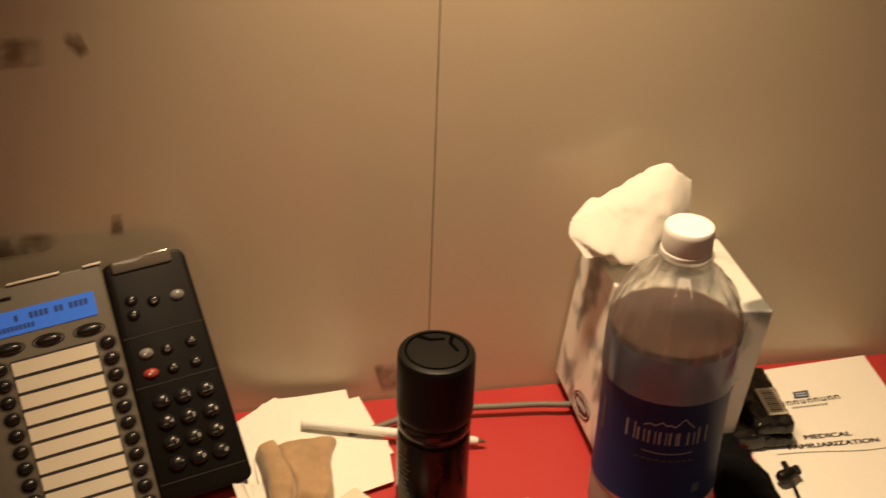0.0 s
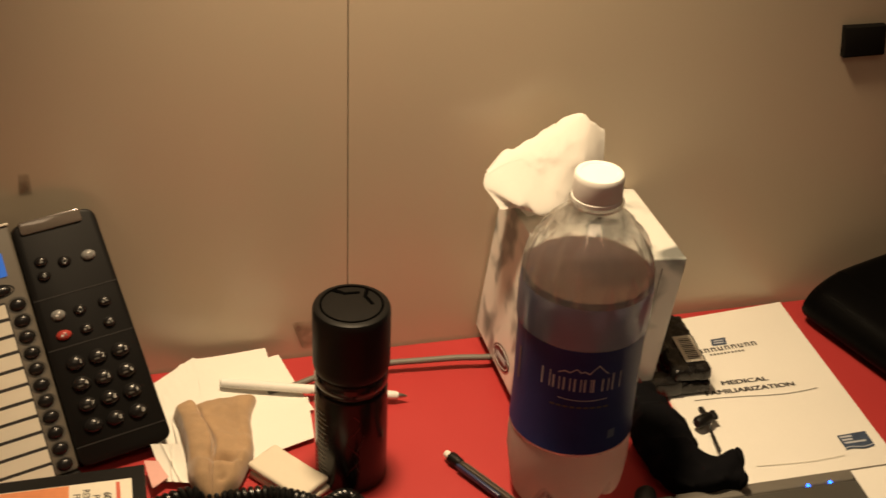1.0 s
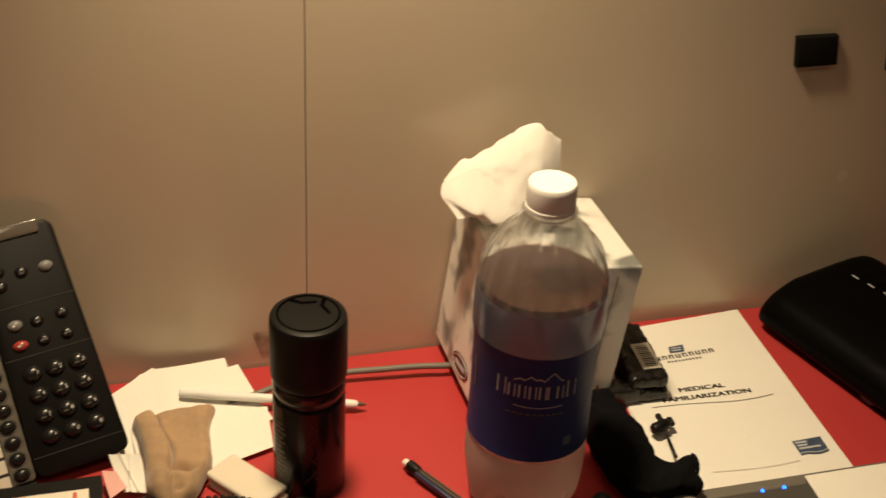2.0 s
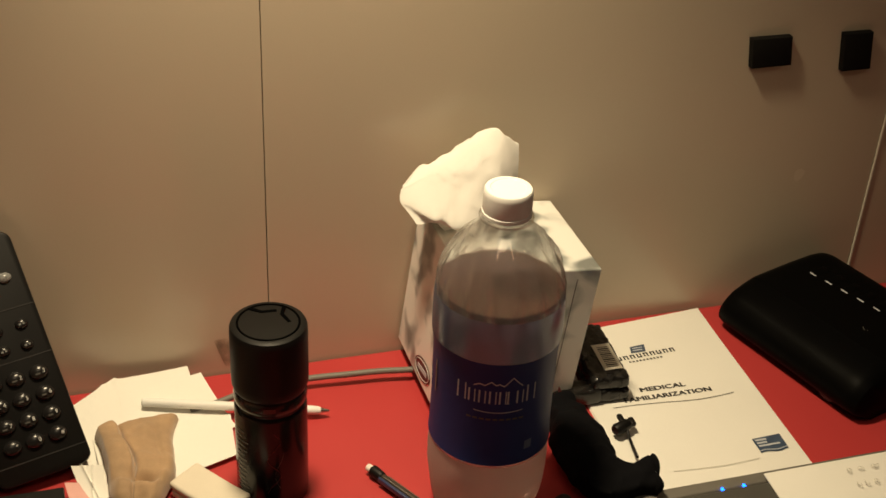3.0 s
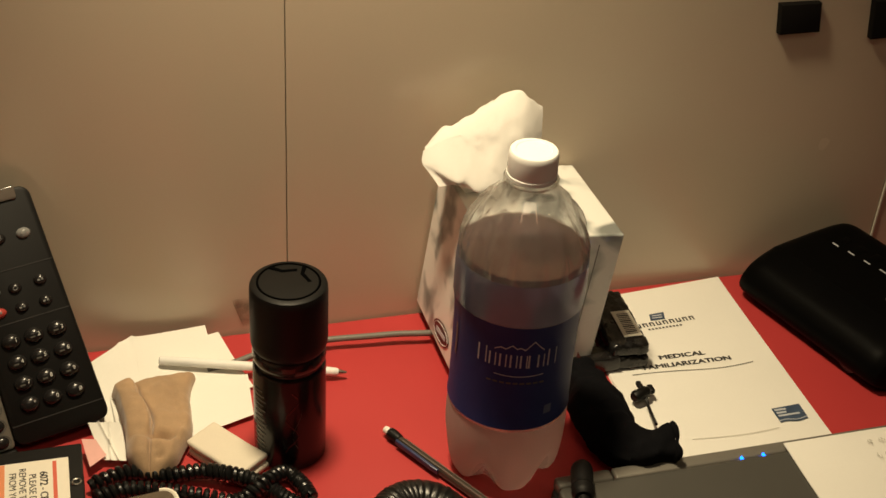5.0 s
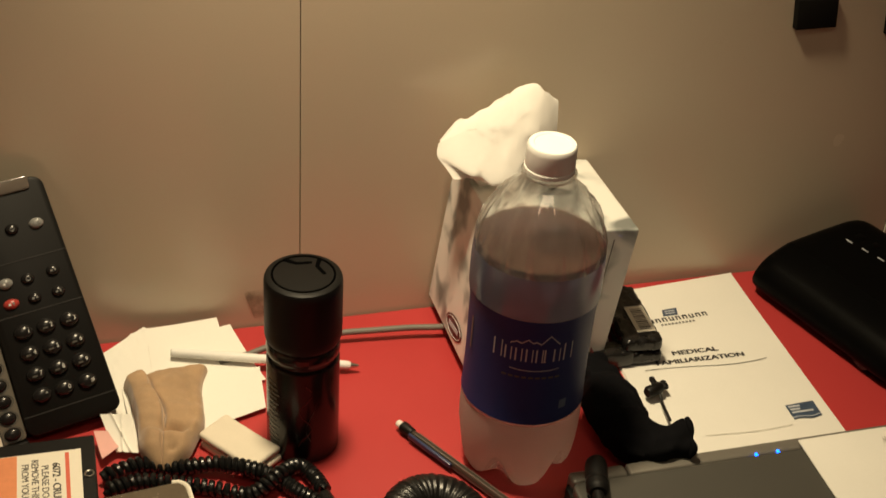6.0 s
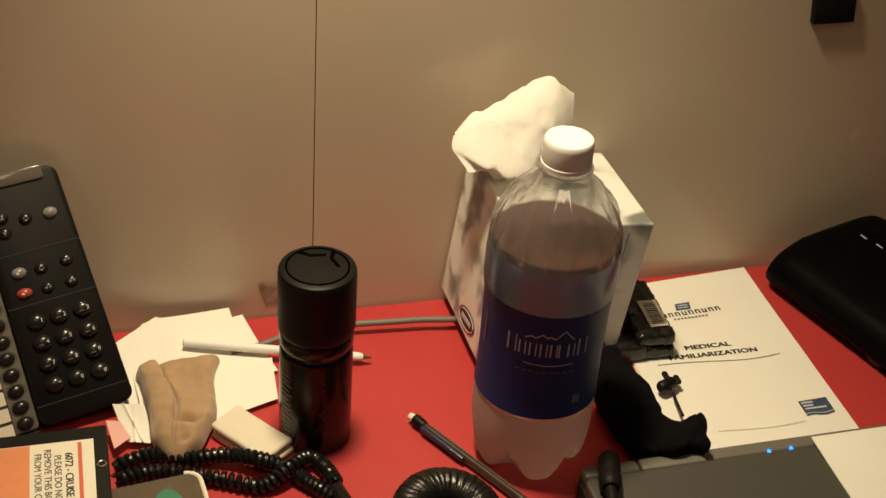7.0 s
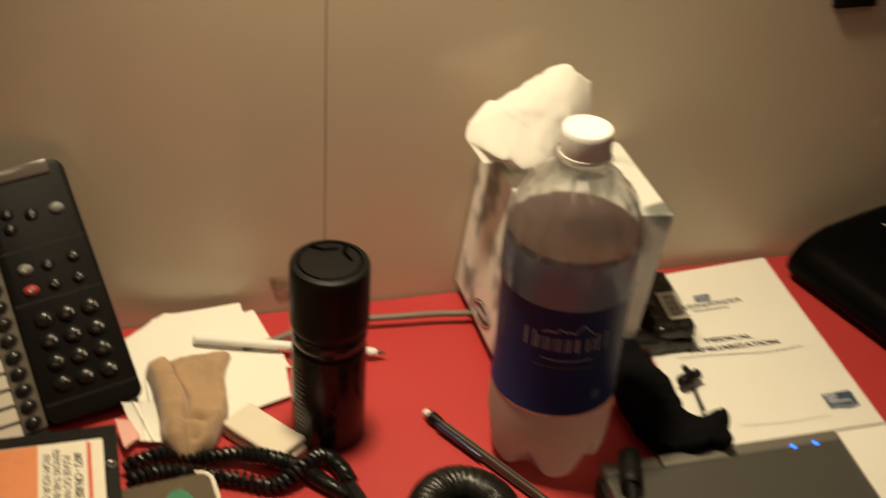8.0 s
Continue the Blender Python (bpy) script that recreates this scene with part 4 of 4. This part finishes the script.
def headset():
    at = thing("headset", "black padded headset lying on the desk", "headset")
    for name, c, tilt in (("cup", Vector((0.0405, -0.2442, DESK + 0.0165)), 8), ("cup", Vector((0.099, -0.2885, DESK + 0.0185)), -6)):
        m = Matrix.Translation(c) @ pose(0, 0, 0, tilt, 4, 0)
        cup = part(name, moved(lathe([(0.0, -0.0155), (0.0245, -0.0155), (0.031, -0.011), (0.032, -0.003), (0.0265, -0.001), (0.0165, -0.001), (0.0, -0.002)], 48), m), M_BLACK, at)
        wr = soft_noise(6.6, 7)

        def pad(u, v, m=m, wr=wr):
            a, b = 2 * math.pi * u, 2 * math.pi * v
            fold = (0.00042 * math.sin(43 * a + 5 * math.sin(3 * a) + 1.5 * b) + 0.0004 * wr((6 * math.cos(a), 6 * math.sin(a), 0.5 * b))) * max(0, math.sin(b) + 0.4) * (0.7 + 0.9 * wr((math.cos(a), math.sin(a), b)))
            r = 0.0122 + fold
            return m @ Vector(((0.0238 + r * math.cos(b)) * math.cos(a), (0.0238 + r * math.cos(b)) * math.sin(a), 0.003 + 0.85 * r * math.sin(b)))
        bm = sheet(pad, 240, 16, wrap=True)
        bmesh.ops.remove_doubles(bm, verts=bm.verts, dist=1e-6)
        part("ear_pad", bm, M_LEATHER, cup, "wrinkled black leatherette ring pad")
    boom = part("microphone", tube(smooth_line([(0.1505, -0.229, DESK + 0.0315), (0.149, -0.231, DESK + 0.0325), (0.1445, -0.244, DESK + 0.033), (0.1415, -0.2535, DESK + 0.033)], 6), lambda t: 0.0072 * min(1, 0.7 + 2 * t, 0.75 + 3 * (1 - t)), 20), M_BLACK, at)
    part("boom", tube(smooth_line([(0.1415, -0.2535, DESK + 0.0325), (0.139, -0.263, DESK + 0.032), (0.132, -0.279, DESK + 0.0305), (0.12, -0.292, DESK + 0.024)], 6), 0.0038, 12), M_BLACK, boom)
    part("grip_ring", tube([(0.1448, -0.2432, DESK + 0.033), (0.1441, -0.2453, DESK + 0.033)], 0.0074, 20), M_CORD, boom)


headset()


# ---- booklet, black packet, sock and clip-on microphone ----
def booklet():
    at = thing("booklet", "white printed training booklet lying flat on the desk", "booklet")
    z = DESK + 0.0003
    wave = soft_noise(2.2, 9)
    for i in range(3):
        a, b, c, d = Vector((0.2245 + 0.0006 * i, -0.0175, 0)), Vector((0.3603 - 0.0005 * i, -0.0066, 0)), Vector((0.3545 - 0.0006 * i, -0.2165, 0)), Vector((0.2165, -0.2235, 0))

        def fn(u, v, i=i, a=a, b=b, c=c, d=d):
            p = (a * (1 - u) + b * u) * (1 - v) + (d * (1 - u) + c * u) * v
            p.z = z + 0.0006 * i + (0.0006 * (wave(p) + 0.5) + 0.0012 * (1 - v) ** 6) * (i / 2)
            return p
        part("page", sheet(fn, 16, 20, thick=0.0003), M_PAPER, at)
    top = z + 0.0021
    for words, at_x, at_y, wide in (("MEDICAL", 0.2848, -0.0978, 0.0375), ("FAMILIARIZATION", 0.2852, -0.1074, 0.0715)):
        line = writing(words, 0.0082, Matrix(), M_INK, at, bold=0.08)
        xs, ys = [v.co.x for v in line.data.vertices], [v.co.y for v in line.data.vertices]
        line.data.transform(pose(at_x, at_y, top, 0, 0, -1.2) @ Matrix.Diagonal((wide / (max(xs) - min(xs)), 0.0049 / (max(ys) - min(ys)), 1, 1)))
    part("logo_flag", slab([(0.281, -0.0442), (0.2938, -0.0432), (0.2915, -0.052), (0.279, -0.0522)], top - 0.0001, top), M_SLATE_INK, at)
    for i in range(2):
        part("logo_flag_bar", block((0.0085, 0.0011, 0.0001), (0.2866 - 0.0008 * i, -0.0465 - 0.0028 * i, top + 0.0001)), M_SILVER_INK, at)
    for i in range(9):
        x, y = 0.2665 + i * 0.0058, -0.0572 + 0.0003 * i
        for k in (-1, 1):
            part("logo_block", block((0.0012, 0.0048, 0.0001), (x + 0.0014 * k, y, top)), M_INK, at)
        part("logo_block", block((0.0018, 0.0011, 0.0001), (x, y + (0.0018 if i % 3 else -0.0018), top)), M_INK, at)
    for i in range(10):
        part("logo_block", block((0.0018, 0.0019, 0.0001), (0.2735 + i * 0.003, -0.0627 + 0.0001 * i, top)), M_FAINT, at)

    def stroke(pts, w, mat):
        bm = bmesh.new()
        rows = [[bm.verts.new((x, y - w / 2, top + 0.0001)), bm.verts.new((x, y + w / 2, top + 0.0001))] for x, y in pts]
        for p, q in zip(rows, rows[1:]):
            bm.faces.new((p[0], q[0], q[1], p[1]))
        part("printed_line", bm, mat, at)
    stroke([tuple(p.xy) for p in smooth_line([(0.238, -0.1125, 0), (0.258, -0.1132, 0), (0.278, -0.115, 0), (0.296, -0.117, 0), (0.309, -0.1178, 0), (0.324, -0.1172, 0), (0.336, -0.1158, 0)], 5)], 0.0006, M_FAINT)
    stroke([tuple(p.xy) for p in smooth_line([(0.252, -0.1875, 0), (0.279, -0.1897, 0), (0.297, -0.1902, 0), (0.319, -0.189, 0)], 5)], 0.0005, M_GRAPHITE)
    wavy = [(0.3228 + 0.0225 * i / 10, -0.1842 + 0.0008 * math.sin(i * 0.75)) for i in range(11)]
    flag = part("printed_flag", slab([(0.3232, -0.169), (0.3462, -0.168)] + [(x, y) for x, y in wavy[::-1]], top - 0.0001, top), M_SLATE_INK, at)
    for i, w in enumerate((0.009, 0.008, 0.017)):
        part("flag_bar", block((w, 0.0017, 0.0001), (0.3246 + w / 2, -0.1712 - 0.0031 * i, top + 0.0001)), M_SILVER_INK, flag)
    part("flag_wave", slab([(x, y + 0.0021) for x, y in wavy] + [(x, y + 0.0014) for x, y in wavy[::-1]], top, top + 0.0001), M_SILVER_INK, flag)


booklet()


def black_packet():
    at = thing("snack_packet", "shiny black wrapped packet with a pale barcode sticker", "packet", pose(0.2388, -0.0715, DESK + 0.003, 0, 0, -3))
    wob = soft_noise(7.7, 45)
    for z0, z1, grow in ((0.0, 0.011, 0.001), (0.0118, 0.0225, 0.0)):
        bm = block((0.03 + grow, 0.07, z1 - z0), (0, 0, (z0 + z1) / 2), 0.003, 3)
        bmesh.ops.subdivide_edges(bm, edges=[e for e in bm.edges if e.calc_length() > 0.02], cuts=22, use_grid_fill=True)
        for v in bm.verts:
            v.co += Vector((wob(v.co), wob(v.co + Vector((1, 0, 0))), 0)) * 0.0012 + Vector((wob(v.co * 5), wob(v.co * 5 + Vector((1, 0, 0))), 0)) * 0.0007
            v.co.z += (0.0008 * wob(v.co * 2) + 0.0022 * (0.2 - abs(wob(v.co * 3.5))) + 0.0008 * wob(v.co * 8)) * (v.co.z > z0 + 0.002)
        part("wrap", bm, M_BLACKPACK, at)
    tail = block((0.038, 0.017, 0.0135), (-0.026, -0.0285, 0.0068), 0.0025, 2)
    bmesh.ops.subdivide_edges(tail, edges=[e for e in tail.edges if e.calc_length() > 0.01], cuts=6, use_grid_fill=True)
    for v in tail.verts:
        v.co += Vector((wob(v.co), wob(v.co + Vector((0, 2, 0))), abs(wob(v.co * 1.7)))) * 0.0016
    part("wrap_tail", tail, M_BLACKPACK, at)
    tag = part("sticker", slab([(-0.003, -0.026), (0.0115, -0.0255), (0.0115, 0.006), (-0.003, 0.0055)], 0.0237, 0.0241), M_CARD, at, "pale barcode sticker")
    for i in range(12):
        w = (0.0006, 0.0011, 0.0005)[i % 3]
        part("barcode_bar", block((0.009, w, 0.0002), (0.0045, -0.0225 + 0.0022 * i, 0.0242)), M_INK, tag)


black_packet()


def sock():
    spine = smooth_line([(0.192, -0.109, 0.0), (0.1915, -0.137, 0.0), (0.188, -0.165, 0.0), (0.19, -0.194, 0.0), (0.2, -0.212, 0.005), (0.2185, -0.2155, 0.0105)], 8)
    size = smooth_line([(0.009, 0.009, 0), (0.0155, 0.0125, 0), (0.0205, 0.0165, 0), (0.0185, 0.0165, 0), (0.0145, 0.0145, 0), (0.013, 0.0135, 0)], 8)
    n = len(spine) - 1
    fold = soft_noise(9.4, 48)

    def fn(u, v):
        i = round(v * n)
        ahead = (spine[min(i + 1, n)] - spine[max(i - 1, 0)]).normalized()
        side = Vector((ahead.y, -ahead.x, 0))
        a = 2 * math.pi * u
        w, h = size[i].x, size[i].y
        p = spine[i] + side * (w * math.cos(a)) + Vector((0, 0, DESK + 0.0035 + h + max(h * math.sin(a), -h * 0.9)))
        k = 0.0045 * fold(p) + 0.0025 * fold(p * 2.1) + 0.004 * (0.3 - abs(fold(p * 1.5 + Vector((0.2, 0, 0)))))
        return p + side * (k * math.cos(a)) + Vector((0, 0, k if math.sin(a) > -0.3 else 0))

    def layer(u, v):
        """The outer skin, then the lining that runs back in from the open cuff."""
        k = v * (n + 7)
        if k <= n:
            return fn(u, k / n)
        i = round(2 * n - k)
        c = spine[i] + Vector((0, 0, DESK + 0.0035 + size[i].y))
        return c + (fn(u, i / n) - c) * 0.86
    bm = sheet(layer, 56, n + 7, wrap=True)
    bmesh.ops.holes_fill(bm, edges=[e for e in bm.edges if e.is_boundary], sides=0)
    at = tagged(part("sock", bm, M_CLOTH), "crumpled black knitted sock partly on the booklet", "sock")
    rim = [fn(k / 56, 1.0) for k in range(57)]
    part("cuff", tube([p + Vector((0.0012 + 0.0016 * fold(p * 3), 0, 0.0008 * fold(p * 4))) for p in rim], lambda t: 0.0019 + 0.0008 * math.sin(t * 31), 8, False), M_CLOTH, at)


sock()


def clip_microphone():
    at = thing("lapel_microphone", "tiny black lapel microphone on a thin cable", "microphone", pose(0.0065, 0.0042, 0))
    z = DESK + 0.0105
    part("capsule", tube([(0.2175, -0.1495, z), (0.219, -0.149, z), (0.229, -0.1455, z), (0.2305, -0.145, z)], lambda t: 0.0044 if 0.1 < t < 0.9 else 0.0034, 16), M_BLACK, at)
    part("clip_jaw", block((0.004, 0.009, 0.0035), (0.2262, -0.1402, z + 0.0015), 0.0012), M_BLACK, at)
    part("clip_jaw", block((0.0045, 0.008, 0.004), (0.2335, -0.1435, z), 0.0014), M_BLACK, at)
    part("lead", tube(smooth_line([(0.2275, -0.149, z - 0.001), (0.2262, -0.158, z - 0.003), (0.2235, -0.171, z - 0.001), (0.2195, -0.184, z + 0.004)], 6), 0.0011, 8), M_BLACK, at)


clip_microphone()


# ---- laptop and envelope ----
def laptop():
    at = thing("laptop", "closed dark grey small laptop with two lit blue lamps", "laptop")
    part("base", slab(round_rect(0.131, -0.412, 0.402, -0.224, 0.007), DESK + 0.001, DESK + 0.0165, 0.002), M_BLACK, at)
    part("lid", slab(round_rect(0.1325, -0.412, 0.402, -0.2335, 0.005), DESK + 0.0172, DESK + 0.0245, 0.002), M_GUNMETAL, at, "dark grey metallic lid", smooth=False)
    part("hinge_cover", block((0.0385, 0.0105, 0.0125), (0.1535, -0.227, DESK + 0.0168), 0.0025, 3), M_HINGE, at)
    strip = part("hinge_cover", block((0.2265, 0.0105, 0.0125), (0.287, -0.227, DESK + 0.0168), 0.002, 3), M_HINGE, at, "silver hinge strip")
    for x in (0.2636, 0.2796):
        part("lamp", block((0.0017, 0.003, 0.0024), (x, -0.2322, DESK + 0.0226), 0.0006), M_LED, strip, "lit blue lamp")


laptop()


def envelope():
    at = thing("envelope", "white paper envelope lying on the laptop lid", "envelope")
    z = DESK + 0.0262
    bend = soft_noise(1.3, 12)

    def fn(u, v):
        a, b, c, d = Vector((0.2955, -0.2285, 0)), Vector((0.452, -0.2275, 0)), Vector((0.448, -0.345, 0)), Vector((0.2915, -0.3435, 0))
        p = (a * (1 - u) + b * u) * (1 - v) + (d * (1 - u) + c * u) * v
        p.z = z + 0.0012 * (bend(p) + 0.3) + 0.002 * (u - 0.3) ** 2
        return p
    part("body", sheet(fn, 20, 16, thick=0.0008), M_PAPER, at)
    for x, y, high, turns in ((0.352, -0.241, 0.0042, 3), (0.3605, -0.2405, 0.0026, 4), (0.371, -0.2408, 0.003, 5), (0.3515, -0.2545, 0.0048, 2), (0.3575, -0.2545, 0.0048, 2), (0.3645, -0.2548, 0.0044, 3)):
        row = [(x + 0.0011 * k / 4 + 0.0006 * math.sin(k * 1.1), y + high / 2 * math.sin(k * math.pi / 4), z + 0.0026) for k in range(turns * 4 + 1)]
        part("handwriting", tube(row, 0.00022, 4), M_GRAPHITE, at)


envelope()


def green_lid():
    at = thing("bottle_lid", "round green plastic bottle lid on the red desk", "lid", pose(0.4385, -0.196, DESK))
    part("lid", lathe([(0.0, 0.0002), (0.0088, 0.0002), (0.0092, 0.001), (0.0092, 0.008), (0.0084, 0.0094), (0.006, 0.0097), (0.0, 0.0097)], 40), M_GREEN, at)


green_lid()


# ---- clock radio ----
def clock_radio():
    m = pose(0.3675, -0.027, DESK, 0, 0, 16.8)
    at = thing("clock_radio", "black plastic clock radio with a sloping front", "radio", m)
    outline = smooth_line([(0.004, 0.001, 0), (-0.0065, 0.010, 0), (-0.007, 0.021, 0), (0.001, 0.0315, 0), (0.013, 0.0378, 0), (0.0255, 0.0418, 0), (0.0285, 0.0424, 0), (0.05, 0.0432, 0), (0.08, 0.0436, 0), (0.104, 0.0425, 0), (0.115, 0.035, 0), (0.117, 0.02, 0), (0.112, 0.001, 0)], 4)
    n = len(outline)

    def fn(u, v):
        q = outline[min(round(u * (n)) % n, n - 1)]
        e = min(v, 1 - v) / 0.13
        k = 1 if e >= 1 else (1 - (1 - e) ** 2.6) ** (1 / 2.6)
        s = 0.62 + 0.38 * k
        return Vector((0.046 + (q.x - 0.046) * (0.8 + 0.2 * k), -0.152 * v, 0.001 + q.y * s))
    bm = sheet(fn, n, 40, wrap=True)
    bmesh.ops.holes_fill(bm, edges=[e for e in bm.edges if e.is_boundary], sides=0)
    part("case", bm, M_RADIO, at)
    inv = m.inverted()
    for i in range(5):
        p = inv @ (Vector((0.4415, -0.0375, DESK + 0.0485)).lerp(Vector((0.465, -0.094, DESK + 0.0485)), i / 4))
        part("button_mark", block((0.0011, 0.0065, 0.002), (p.x, p.y, 0.0441), 0.0002), M_SILVER_INK, at)
        part("button", block((0.014, 0.0095, 0.003), (p.x + 0.011, p.y, 0.0434), 0.001), M_RADIO, at)
    part("edge_trim", tube([(0.0265 - 0.004 * max(0, (-0.105 - y) / 0.02) ** 2, y, 0.0422 - 0.003 * max(0, (-0.105 - y) / 0.02) ** 2) for y in np.linspace(-0.125, -0.035, 19)], 0.0007, 6), M_KEY, at)
    for i in range(4):
        p = inv @ Vector((0.441 + 0.0022 * i, -0.1135 - 0.0012 * i, DESK))
        part("maker_mark", moved(block((0.0009, 0.006, 0.0006), (0, 0, 0), 0.0002), pose(p.x, p.y, 0.0438, 0, 0, -35)), M_FAINT, at)
    part("thumb_wheel", moved(lathe([(0.0, -0.0025), (0.0085, -0.0025), (0.0095, -0.0015), (0.0095, 0.0015), (0.0085, 0.0025), (0.0, 0.0025)], 32), Matrix.Translation((0.0005, -0.118, 0.0105)) @ pose(0, 0, 0, 0, 78, 0)), M_KEY, at)


clock_radio()


# ---- marks and pads on the wall ----
def wall_pad(x0, x1, z0, z1, skew):
    pts = [(x0 + skew, z0), (x1 + skew, z0 + 0.0005), (x1, z1), (x0, z1)]
    bm = moved(slab(pts, 0.0, 0.006, 0.0012), pose(0, 0, 0, 90, 0, 0))
    tagged(part("hook_pad", bm, M_VELCRO), "square black hook-tape pad stuck on the wall", "wall pad", group="pads on the wall")


wall_pad(0.365, 0.3985, 0.9685, 0.9925, 0.0035)
wall_pad(0.4435, 0.4685, 0.9597, 0.991, 0.0045)


def wall_patch(name, pts, mat, label):
    bm = moved(slab(pts, 0.0, 0.0004), pose(0, -0.0002, 0, 90, 0, 0))
    tagged(part(name, bm, mat), label, "stain")


wall_patch("tape_stain", [(-0.0415, 0.78), (-0.021, 0.782), (-0.023, 0.7545), (-0.0335, 0.7545)], M_RESIDUE, "small brown tape stain low on the wall")
GLUE = "brown smeared old glue residue on the wall"
wall_patch("glue_mark", [(-0.2285, 1.041), (-0.2235, 1.0315), (-0.2185, 1.0325), (-0.221, 1.042), (-0.2255, 1.053), (-0.235, 1.053), (-0.2345, 1.046)], M_RESIDUE, GLUE)
wall_patch("glue_mark", [(-0.36, 1.026), (-0.246, 1.0305), (-0.2455, 1.0505), (-0.36, 1.0505)], M_RESIDUE, GLUE)
wall_patch("glue_mark", [(-0.22, 0.9065), (-0.2105, 0.9065), (-0.211, 0.9235), (-0.218, 0.9235)], M_RESIDUE, GLUE)
wall_patch("glue_mark", [(-0.36, 0.89), (-0.265, 0.8975), (-0.252, 0.903), (-0.255, 0.913), (-0.36, 0.913)], M_RESIDUE, GLUE)
